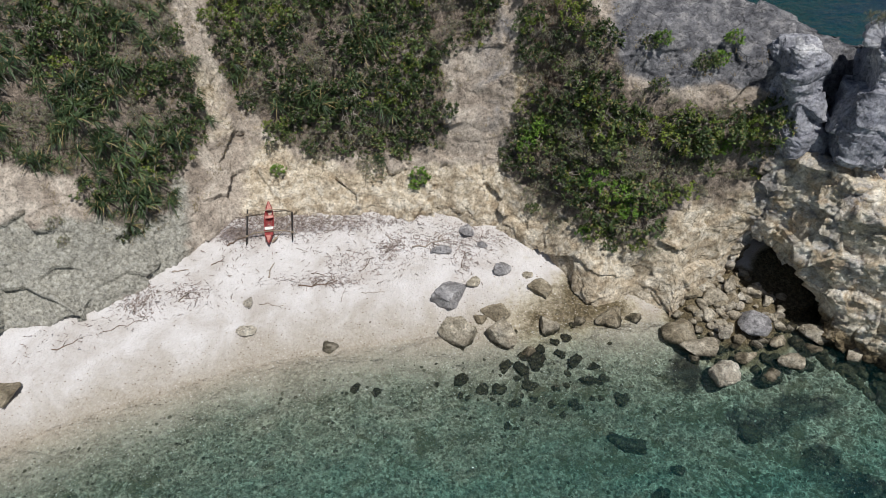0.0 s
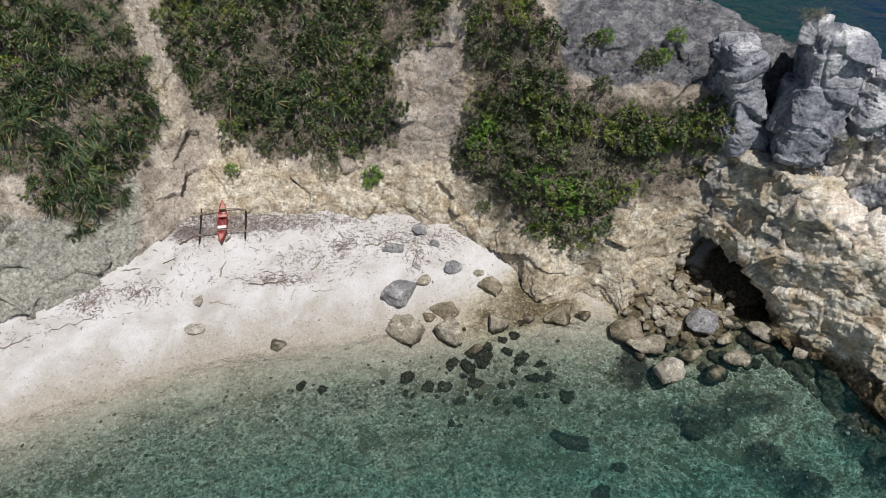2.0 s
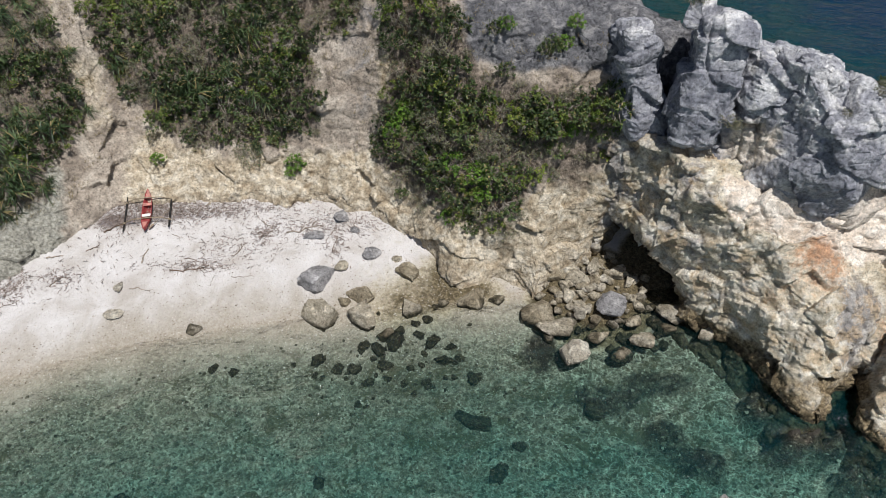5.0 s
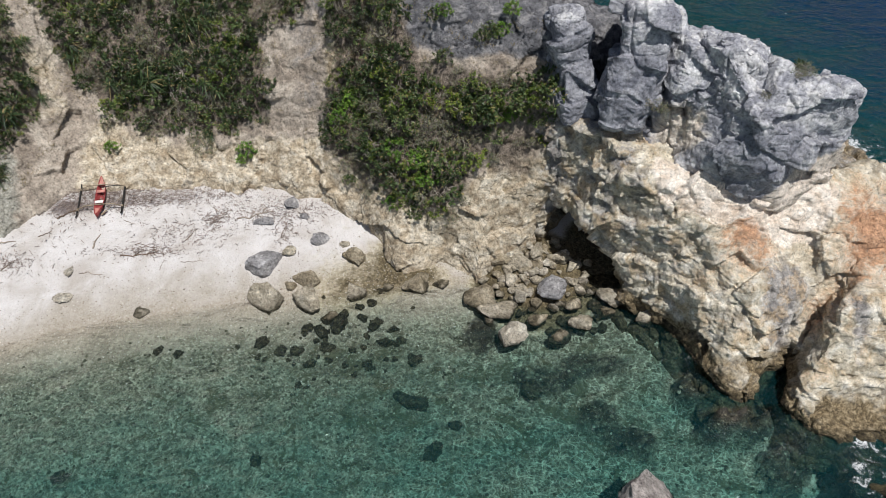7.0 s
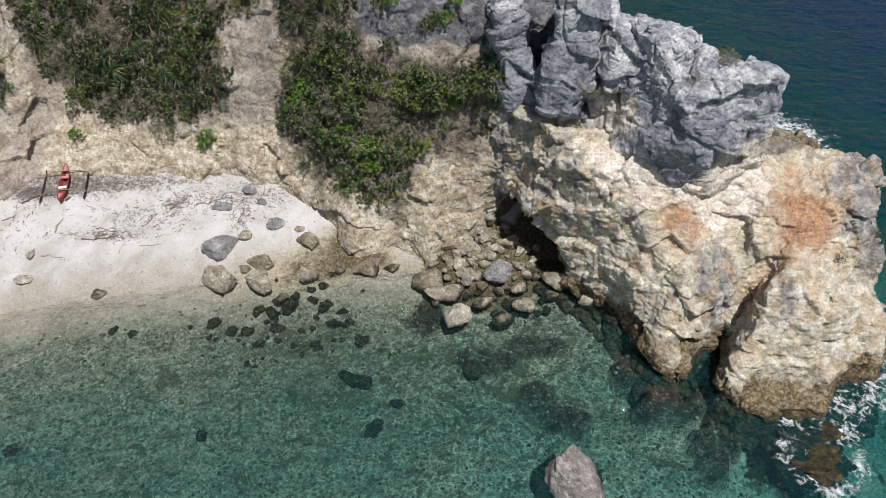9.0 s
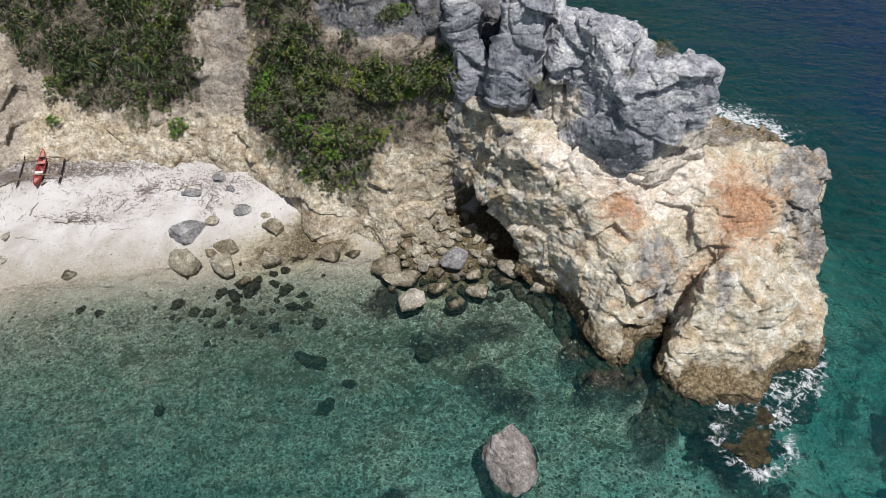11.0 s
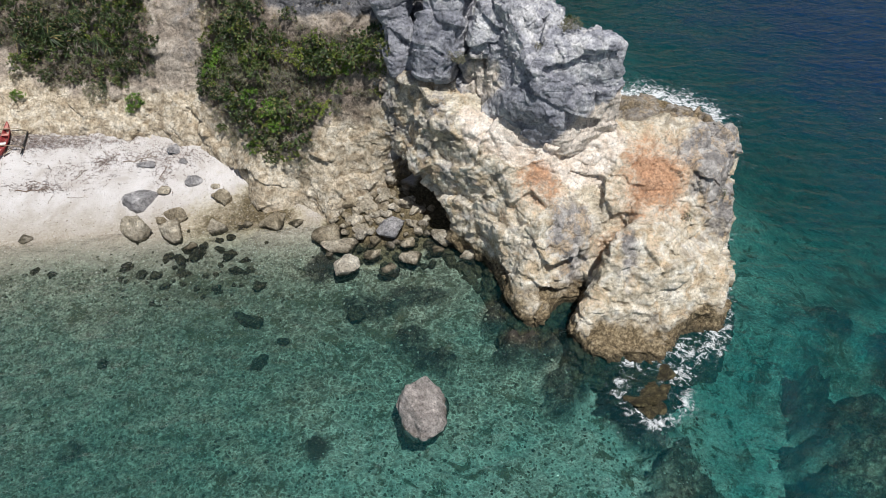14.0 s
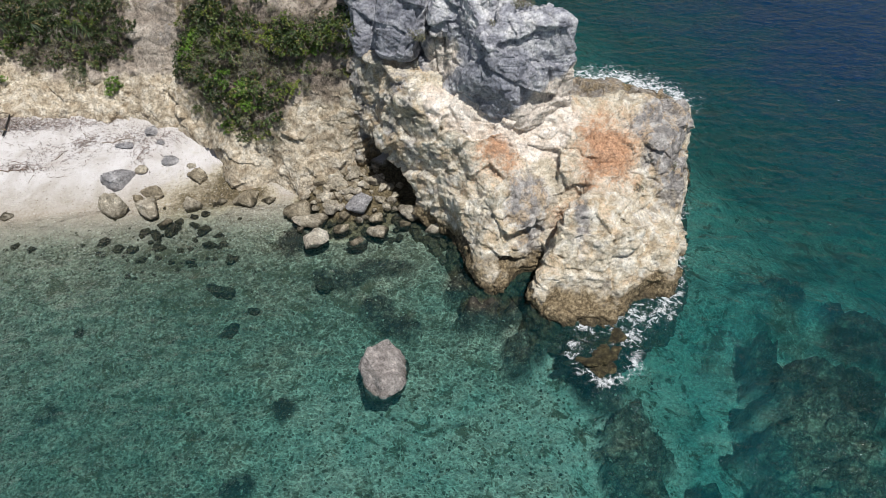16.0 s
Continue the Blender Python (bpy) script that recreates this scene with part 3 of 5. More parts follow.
def sea_water():
    """Clear water: gloss over a tint and a scatter that grow with the depth below, with the waves' light and dark
    painted in.
    """
    m = Nodes("sea_water", 0.06)
    t = m.tree
    t.nodes.remove(m.bsdf)
    depth = m.attr("depth")
    chop = m.noise(0.9, 6, 0.6, 0.4, m.stretch((1, 1.5, 1), (0, 0, 25)))
    small = m.noise(4.5, 4, 0.6, 0.5, m.stretch((1, 1.6, 1), (0, 0, -20)))
    swell = m.noise(0.24, 4, 0.55, 0.4, m.stretch((1, 1.8, 1), (0, 0, 35)))
    normal = m.bump(swell, 0.4, 1.4)
    normal = m.bump(chop, 0.9, 0.34, normal)
    normal = m.bump(small, 0.8, 0.05, normal)
    pure = m.node("ShaderNodeBsdfTransparent")
    # chop and swell lighten and darken the tint, as painted wave shading
    path = m.math("MULTIPLY", depth, m.math("MULTIPLY", m.span(chop, 0.32, 0.68, 0.86, 1.14), m.span(swell, 0.3, 0.7, -0.85, -1.15)))
    tint = m.node("ShaderNodeCombineColor")
    for k, absorb in enumerate((0.27, 0.086, 0.085)):
        m.put(m.math("EXPONENT", m.math("MULTIPLY", path, absorb)), tint.inputs[k])
    m.put(tint.outputs[0], pure.inputs[0])
    cloud = m.node("ShaderNodeBsdfDiffuse")
    # light and dark wave bands painted into the scatter's colour
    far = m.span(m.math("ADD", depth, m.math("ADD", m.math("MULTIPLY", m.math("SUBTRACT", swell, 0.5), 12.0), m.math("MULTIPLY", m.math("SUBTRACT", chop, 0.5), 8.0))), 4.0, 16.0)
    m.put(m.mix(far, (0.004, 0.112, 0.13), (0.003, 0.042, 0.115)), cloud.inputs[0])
    m.put(normal, cloud.inputs["Normal"])
    body = m.node("ShaderNodeMixShader")
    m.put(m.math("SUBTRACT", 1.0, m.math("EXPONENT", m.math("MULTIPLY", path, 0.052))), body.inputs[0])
    m.put(pure.outputs[0], body.inputs[1]), m.put(cloud.outputs[0], body.inputs[2])
    foam = m.node("ShaderNodeBsdfDiffuse")
    foam.inputs[0].default_value = (0.85, 0.87, 0.88, 1)
    lace = m.noise(2.6, 9, 0.72, 0.9)
    curl = m.node("ShaderNodeVectorMath", operation="MULTIPLY_ADD")
    swirl = m.node("ShaderNodeTexNoise")
    m.put(m.place, swirl.inputs["Vector"])
    swirl.inputs["Scale"].default_value, swirl.inputs["Detail"].default_value = 1.6, 5
    m.put(swirl.outputs["Color"], curl.inputs[0])
    curl.inputs[1].default_value = (1.1, 1.1, 0)
    m.put(m.place, curl.inputs[2])
    web = m.cells(2.3, "DISTANCE_TO_EDGE", curl.outputs[0])
    strands = m.math("ADD", m.span(web, 0.3, 0.0, -0.22, 0.12), m.math("MULTIPLY", m.math("SUBTRACT", lace, 0.5), 2.6))
    cover = m.span(m.math("ADD", m.attr("foam"), strands), 0.42, 1.15)
    froth = m.node("ShaderNodeMixShader")
    m.put(m.math("MULTIPLY", cover, m.span(m.attr("foam"), 0.02, 0.25, 0.0, 0.85)), froth.inputs[0])
    m.put(body.outputs[0], froth.inputs[1]), m.put(foam.outputs[0], froth.inputs[2])
    gloss = m.node("ShaderNodeBsdfGlossy")
    gloss.inputs["Roughness"].default_value = 0.08
    m.put(normal, gloss.inputs["Normal"])
    fresnel = m.node("ShaderNodeFresnel")
    fresnel.inputs[0].default_value = 1.33
    m.put(normal, fresnel.inputs["Normal"])
    top = m.node("ShaderNodeMixShader")
    m.put(fresnel.outputs[0], top.inputs[0])
    m.put(froth.outputs[0], top.inputs[1]), m.put(gloss.outputs[0], top.inputs[2])
    m.put(top.outputs[0], m.out.inputs["Surface"])
    return m.mat


M_LIME, M_GREY, M_SOIL, M_SAND, M_SEA = limestone(), grey_limestone(), hillside_soil(), shore_bed(), sea_water()

# ---------------------------------------------------------------- ground and sea
REEFS = ((31.7, 6.2, 1.9, 4.6, 2.3), (41.2, 7.2, 3.7, 5.2, 4.1), (43.6, 12.2, 3.8, 1.8, 4.2), (40.2, 13.6, 0.9, 2.2, 3.4), (34.9, 5.0, 1.0, 1.2, 2.0), (25.9, 12.2, 0.9, 1.7, 1.7), (18.0, 15.2, 1.1, 1.1, 0.8),
         (19.5, 13.9, 1.2, 1.2, 0.9), (24.4, 14.4, 2.0, 1.0, 1.85), (22.7, 16.3, 0.9, 1.4, 1.6), (26.9, 13.6, 1.0, 1.6, 1.5), (15.6, 17.5, 1.8, 0.8, 0.35), (18.2, 18.3, 1.7, 0.7, 0.4), (12.4, 20.3, 0.9, 1.6, 0.4),
         (47.5, 6.0, 3.0, 4.4, 1.8), (48.0, 17.0, 3.0, 2.0, 1.4), (30.2, 10.9, 2.0, 2.1, 1.1), (13.6, 9.1, 0.6, 0.7, 0.5), (12.2, 4.8, 0.8, 1.0, 0.6), (1.3, 8.6, 0.7, 0.6, 0.5), (43.7, 19.4, 1.8, 1.6, 1.2))


def inside(px, py, poly, soft):
    return ramp(polygon_distance(px, py, poly), -soft, soft)


def reef_cover(x, y):
    edge = 0.9 * fbm(flat(x, y, 1.4), 4, 41).reshape(np.shape(x))
    out = np.zeros(np.shape(x))
    rise = np.zeros(np.shape(x))
    for cx, cy, rx, ry, h in REEFS:
        r = np.hypot((x - cx) / rx, (y - cy) / ry) + 0.75 * edge
        m = 1 - ramp(r, 0.75, 1.05)
        out, rise = np.maximum(out, m), np.maximum(rise, h * m * (0.75 + 0.5 * edge))
    return out, rise


def graded(centre, near, step, far, growth=1.35):
    """Even steps to near, then ever wider ones to far."""
    right = list(np.arange(0, near, step))
    s = step
    while right[-1] < far:
        s *= growth
        right.append(right[-1] + s)
    right = np.array(right)
    return np.concatenate([centre - right[:0:-1], centre + right])


def sheet(name, xs, ys, height, material_, **more):
    x, y = np.meshgrid(xs, ys, indexing="ij")
    z = height(x, y)
    n, k = len(xs), len(ys)
    i = np.arange(n * k).reshape(n, k)
    quads = np.stack([i[:-1, :-1], i[1:, :-1], i[1:, 1:], i[:-1, 1:]], -1).reshape(-1, 4)
    me = mesh_of(name, np.stack([x, y, z], -1).reshape(-1, 3), quads, [material_], **{k2: f(x, y).ravel() for k2, f in more.items()})
    return new(name, me)


def bed_height(x, y):
    cover, rise = reef_cover(x, y)
    knobs = np.abs(fbm(flat(x, y, 1.1), 4, 47, 0.65).reshape(np.shape(x)))
    return ground_height(x, y) + rise + 2.4 * cover * np.minimum(rise + 0.3, 1.0) * (knobs - 0.25)


def foam_amount(x, y):
    d = -polygon_distance(x, y, COAST)
    east = ramp(x + 0.25 * (y - 14), 27.5, 31.0)
    edge = np.exp(-np.maximum(d, 0) / 0.6) * east * (0.55 + 0.5 * fbm(flat(x, y, 2.5), 2, 51).reshape(np.shape(x)))
    ruffle = fbm(flat(x, y, 0.9), 3, 57).reshape(np.shape(x))
    r = np.hypot((x - 30.3) / 1.7, (y - 11.2) / 1.9) + 0.25 * ruffle
    gaps = 0.35 + 0.9 * ramp(fbm(flat(x, y, 0.7), 2, 63).reshape(np.shape(x)), -0.25, 0.25)
    wash = 0.46 * np.exp(-((r - 1.0) / 0.26) ** 2) * gaps + 0.26 * np.exp(-(r / 1.4) ** 4) + 0.42 * np.exp(-((x - 32.3 - 0.6 * (y - 13)) / 0.7) ** 2 - ((y - 12.9) / 1.2) ** 2)
    patch = np.exp(-(np.maximum(d, 0) / 0.75) ** 2) * ramp(x, 32.5, 34) * ramp(y, 13, 14.5) * (1 - ramp(y, 18, 21)) * (0.62 + 0.5 * ruffle)
    north = np.exp(-(np.maximum(d, 0) / 3.3) ** 2) * ramp(x, 28, 32) * (1.3 * ramp(y, 33, 36) + 0.3 * ramp(y, 27, 30)) * (0.8 + 0.6 * ruffle)
    caps = 0.33 * ramp(fbm(np.stack([np.ravel(x) / 1.6, np.ravel(y) / 0.5, 0 * np.ravel(x)], -1), 3, 61).reshape(np.shape(x)), 0.5, 0.7) * ramp(x, 36, 50) * (1 - ramp(x, 60, 90))
    return np.clip(np.maximum.reduce([edge, wash, patch, north, caps]), 0, 1)


def stone_and_shade_cover(x, y):
    # rock pile, then the cave's floor: its shade painted with the dark stone colour
    pile = np.maximum(1 - ramp(np.hypot((x - 15.6) / 4.2, (y - 23.6) / 3.8), 0.7, 1.0), 1 - ramp(np.hypot((x - 20) / 3, (y - 25.5) / 3), 0.7, 1.0))
    flats = 1.1 * np.exp(-((x - 7.6) / 0.85) ** 2 - ((y - 25.2) / 1.3) ** 2) + 0.7 * np.exp(-((x - 9.4) / 1.3) ** 2 - ((y - 24.0) / 0.9) ** 2) + 0.35 * np.exp(-((x - 4.5) / 3.0) ** 2 - ((y - 22.8) / 1.5) ** 2)
    flats = flats + 0.5 * np.exp(-((x - 6.0) / 2.4) ** 2 - ((y - 24.2) / 2.0) ** 2)
    return np.clip(np.maximum(pile, flats), 0, 1)


def weed_cover(x, y):
    bay = ramp(x + 0.5 * (y - 17), -1, 7) * (1 - ramp(x, 19, 24)) * (1 - ramp(y, 18.5, 21)) * ramp(y, 11, 15)
    outer = ramp(fbm(flat(x, y, 3.6), 4, 43).reshape(np.shape(x)), 0.0, 0.25) * ramp(x, 33, 37)
    return np.clip(0.5 * bay + 0.9 * outer, 0, 1)


def litter_cover(x, y):
    band = np.exp(-((y - 29.0 - 0.12 * (x + 8)) / 0.55) ** 2) * ramp(x, -14, -12.5) * (1 - ramp(x, -4.5, -2.5))
    return 0.62 * band + 0.5 * np.exp(-((x + 12.3) / 0.9) ** 2 - ((y - 28.6) / 0.6) ** 2)


# bright: strength of the caustics painted on the bed, growing eastward
ground = sheet("ground", graded(12, 46, 0.22, 3500), graded(16, 26, 0.22, 3500), bed_height, M_SAND, reef=lambda x, y: reef_cover(x, y)[0], stony=stone_and_shade_cover, weed=weed_cover, litter=litter_cover, bright=lambda x, y: 0.3 + 0.7 * ramp(x, 4, 17),
               weedy=lambda x, y: 1 - 0.75 * inside(x, y, ((37.5, 2), (38.5, 9), (41, 10.5), (45, 8), (46, 1)), 0.8) - 0.5 * inside(x, y, ((29, 1), (30, 9), (34, 9), (34, 1)), 0.6), sandy=lambda x, y: np.maximum(ramp(x, 24, 29) * (1 - 0.6 * weed_cover(x, y)) * (1 - 0.55 * ramp(y, 12, 17)), 0.55 * ramp(x, 10, 18) * (1 - ramp(y, 8, 13))))
tagged(ground, "white coral sand beach sloping into a pebbly sea bed", "beach", kind="structure")
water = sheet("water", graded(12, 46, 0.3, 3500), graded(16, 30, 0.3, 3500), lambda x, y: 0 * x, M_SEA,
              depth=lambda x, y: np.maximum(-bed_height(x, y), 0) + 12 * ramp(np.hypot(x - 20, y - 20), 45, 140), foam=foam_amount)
tagged(water, "clear green shallow sea with small ripples and foam", "sea", kind="structure")

# ---------------------------------------------------------------- hillside
# Where the hillside is overgrown (x, y), clockwise from the top.
WOODS = {"left": ((-60, 44), (-40, 42), (-24, 41), (-16.2, 41), (-15.5, 36.5), (-14.7, 34.6), (-13.9, 33.0), (-14.6, 31.0), (-15.4, 29.6), (-15.2, 28.4), (-17.0, 26.6), (-18.9, 26.6), (-19.6, 28.0), (-23.4, 28.2), (-40, 27), (-60, 22)),
         "mid": ((-14.6, 44), (-14.2, 38.5), (-13.6, 36.2), (-11.9, 35.2), (-10.2, 33.8), (-8.3, 32.8), (-5.7, 32.6), (-3.0, 32.1), (-0.1, 32.3), (0.1, 33.8), (-0.6, 35.0), (1.2, 34.5), (2.9, 34.9), (3.2, 37), (3.0, 44)),
         "right": ((3.7, 42), (4.2, 34.0), (4.5, 32.4), (3.5, 31.7), (3.5, 30.6), (4.4, 29.6), (6.2, 27.6), (8.2, 25.8), (10.0, 25.4), (11.3, 25.6), (12.0, 26.5), (13.4, 27.2), (15.2, 27.4), (16.4, 26.9), (16.8, 28.2), (15.0, 28.3), (11.6, 28.9), (9.7, 29.5), (8.6, 30.8), (7.4, 33.6), (7.4, 42))}


def build_hill():
    h = 0.36
    (xs, ys, zs), (gx, gy, gz) = box_field(-46, 26, 12, 58, -1.2, 24, h)
    x2, y2 = np.meshgrid(xs, ys, indexing="ij")
    height = hill_height(x2, y2)
    field = (gz - height[..., None]) * steep(height, h)[..., None]
    field = np.maximum(field, -cave_field(np.stack([gx, gy, gz], -1)) + 0.3).astype(np.float32)
    verts, quads = surface_net(field, (xs[0], ys[0], zs[0]), h)
    keep = (verts[quads][:, :, 1].max(1) < 57) & (verts[quads][:, :, 0].max(1) < 25)
    quads = quads[keep]
    mid = verts[quads].mean(1)
    near = (mid[:, 0] > -27) & (mid[:, 1] < 43) & (mid[:, 0] < 21)
    va, qa = halve(*halve(verts, quads[near]))
    vb, qb = halve(verts, quads[~near])
    verts, quads = np.concatenate([va, vb]), np.concatenate([qa, qb + len(va)])
    lone = np.zeros(len(verts), bool)
    lone[quads.ravel()] = True
    verts, quads = verts[lone], (np.cumsum(lone) - 1)[quads]
    n = normals(verts, quads)
    big = fbm(verts / (2.1, 2.1, 1.5), 4, 71, 0.55)
    verts = verts + n * (0.2 * big + 0.62 * craggy(verts, 75, 1.0, 0.85, 0.4) - 0.22 * ramp(verts[:, 0], 6, 9))[:, None]
    x, y, z = verts.T
    low = 1 - ramp(z + 0.9 * big - 2.2 * ramp(x, 10.5, 14), 3.6, 5.4)
    bare = np.maximum(low * ramp(x, -14, -10), np.exp(-((x - 4.7 + 0.25 * (z - 8)) / 0.8) ** 2) * (1 - ramp(z, 9, 11)))
    path = 0.6 * np.exp(-((x + 13.2 + 0.5 * (z - 6)) / 1.1) ** 2) * ramp(z, 4, 6)
    clay = (1 - ramp(z, 4.6, 6)) * (1 - ramp(x, -15.5, -13.5))
    grey = ramp(z, 10.6, 11.6) * ramp(x, 7.4, 9.6) + ramp(x, 15.5, 17.5) * ramp(z, 8, 9.5)
    gully = np.exp(-((x - 2.6) / 1.6) ** 2) * ramp(z, 5, 7) * 0.45
    rust = np.exp(-((x - 5.8) / 0.7) ** 2) * ramp(z, 3.5, 6)
    rock = np.exp(-((x - 10.3) / 0.9) ** 2 - ((y - 25.9) / 0.9) ** 2)
    litter = np.maximum.reduce([inside(x, y, poly, 0.7) for poly in WOODS.values()]) * ramp(z, 3.0, 4.5)
    litter = np.maximum(litter, 0.75 * np.exp(-((x - 14.4) / 2.2) ** 2 - ((y - 26.9) / 0.8) ** 2) * ramp(z, 4.6, 5.6))
    me = mesh_of("hillside", verts, quads, [M_SOIL], bare=np.clip(bare + path, 0, 1), clay=clay, grey=np.clip(grey + gully + 0.4 * rock, 0, 1), rust=rust, litter=np.clip(litter, 0, 1))
    return tagged(new("hillside", me), "steep dry hillside of crumbling cream earth and rock", "hillside", kind="structure")


hillside = build_hill()

# ---------------------------------------------------------------- headland
def build_headland():
    h = 0.26
    (xs, ys, zs), (gx, gy, gz) = box_field(13, 43, 10.5, 44, -2.4, 10.4, h)
    x2, y2 = np.meshgrid(xs, ys, indexing="ij")
    height = headland_height(x2, y2)
    p = np.stack([gx, gy, gz], -1)
    field = (gz - height[..., None]) * steep(height, h)[..., None]
    # the sea has undercut the foot
    field = field + 0.18 * np.exp(-((gz - 0.2) / 0.6) ** 2)
    field = field + (0.3 * fbm(p.reshape(-1, 3) / (3.2, 3.2, 1.7), 3, 81).reshape(gx.shape))
    field = np.maximum(field, -cave_field(p)).astype(np.float32)
    verts, quads = surface_net(field, (xs[0], ys[0], zs[0]), h)
    mid = verts[quads].mean(1)
    quads = quads[(mid[:, 2] > -1.7) & ~((mid[:, 1] > 31) & (mid[:, 0] < 25))]
    verts, quads = halve(*halve(verts, quads))
    n = normals(verts, quads)
    big = fbm(verts / (1.3, 1.3, 0.8), 4, 91, 0.55)
    verts = verts + n * (0.1 * big + 0.95 * craggy(verts, 91, 1.0, 0.88, 1.2))[:, None]
    x, y, z = verts.T
    def spot(cx, cy, rx, ry, amount=1.0):
        return amount * np.exp(-((x - cx) / rx) ** 2 - ((y - cy) / ry) ** 2)

    west = 1 - ramp(x + 0.5 * (y - 22), 20.5, 23.5)
    grey = np.clip(west * 0.3 * ramp(z, 1.5, 3.5) + spot(26.3, 18.3, 1.15, 1.1, 1.1) + spot(33.8, 21.6, 1.7, 1.9, 1.1) + 0.7 * ramp(y, 25, 28) + spot(29.2, 16.6, 0.5, 1.2, 0.8)
                   + 0.6 * np.exp(-((x - 35) / 1.2) ** 2) * ramp(z, 2, 4) + 0.08, 0, 1)
    rust = np.maximum.reduce([spot(25.0, 20.3, 1.5, 0.95, 0.85), spot(30.7, 20.4, 1.7, 1.9), spot(29.9, 18.9, 0.8, 1.0, 0.6), spot(28.3, 17.9, 0.8, 1.0, 0.5)])
    line = np.where(x < 26.5, 22.4 - 0.35 * (x - 22.6), 21.1 + 0.2 * (x - 26.5))
    pale = 1.5 * np.exp(-((y - line) / 0.85) ** 2) * ramp(x, 20.0, 21.5) * (1 - ramp(x, 28.6, 29.8)) + 0.35 * ramp(x, 28, 31) * (1 - ramp(y, 18, 21)) * ramp(z, 1.2, 2.5) + 0.3 * spot(24.8, 17.2, 1.5, 0.9)
    tide = 1 - ramp(z + 0.7 * big, 0.5, 2.0)
    shelf = ramp(y - (23.9 + 0.28 * (x - 29.3)), 0, 1.2) * ramp(x, 27.5, 29)
    tide, grey = np.maximum(tide, 0.5 * shelf), np.maximum(grey, shelf)
    me = mesh_of("headland", verts, quads, [M_LIME], grey=grey, rust=rust, pale=np.clip(pale, 0, 1), tide=tide)
    return tagged(new("headland", me), "weathered cream limestone headland with orange stains and a cave", "rock headland", kind="structure")


headland = build_headland()

LEDGE = ((21.8, 25.6, 9.0), (((20.4, 24.5, 8.4), (22.4, 23.7, 8.4), (21.5, 24.4, 10.2)), ((20, 24, 10.2), (23, 24, 10.4), (22, 26, 10.9)), ((20.2, 25, 7), (20.2, 27, 7), (20.4, 26, 10)),
                              ((24, 25, 7), (24, 27, 7), (24, 26, 10)), ((22, 28, 7), (24, 28, 7), (22, 27.8, 10)), ((21, 25, 6), (22, 25, 6), (21, 26, 6))))
CAP = ((25.2, 23.4, 10.5), (((22.4, 22.9, 8.6), (26.2, 21.15, 7.8), (24.2, 20.95, 10.6)), ((22.3, 23.6, 10.1), (24.2, 20.95, 10.6), (23.1, 23.1, 13.1)), ((24.2, 20.95, 10.6), (25.6, 21.9, 13.0), (27.2, 21.7, 11.3)),
                            ((26.2, 21.35, 7.8), (28.8, 22.25, 7.6), (27.9, 21.95, 12.0)), ((28.8, 22.5, 7.5), (28.6, 21.9, 12.3), (28.3, 24.5, 12)), ((28.4, 21.9, 12.6), (25.75, 22.4, 12.85), (26.3, 22.9, 13.35)), ((26.3, 22.9, 13.3), (28.3, 22.4, 12.7), (26.2, 24.5, 12.75)),
                            ((28.2, 23.9, 12), (25.5, 25.6, 12.5), (28.2, 24.5, 8)), ((25, 23, 6.3), (26, 23, 6.3), (25, 24, 6.3)), ((22, 24, 9), (22.3, 24.5, 12.5), (22, 27, 9))))
CROWN = ((23.2, 25.0, 12.4), (((22.3, 23.9, 12.0), (24.2, 23.3, 12.5), (23.6, 23.9, 13.9)), ((24.7, 23.6, 12.8), (24.4, 24.3, 14), (25.6, 26, 12.5)), ((22.5, 24.5, 13.55), (24.3, 24.2, 13.3), (23.5, 26.5, 13.35)),
                              ((22, 27.3, 9), (24, 27.3, 9), (23, 27, 13)), ((21.0, 25, 10), (21.0, 27, 10), (21.5, 25, 13.5)), ((22, 24, 11.1), (23, 24, 11.1), (22, 25.5, 10.6))))
PILLAR = (((19.75, 26.4, 11.9), (1.15, 1.8, 3.0), (-16, 4, -14), 0.45), ((17.0, 28.1, 10.9), (1.0, 1.5, 2.9), (-20, -5, 12), 0.45), ((20.8, 27.2, 12.2), (0.8, 1.5, 2.2), (-14, 8, 12), 0.4))


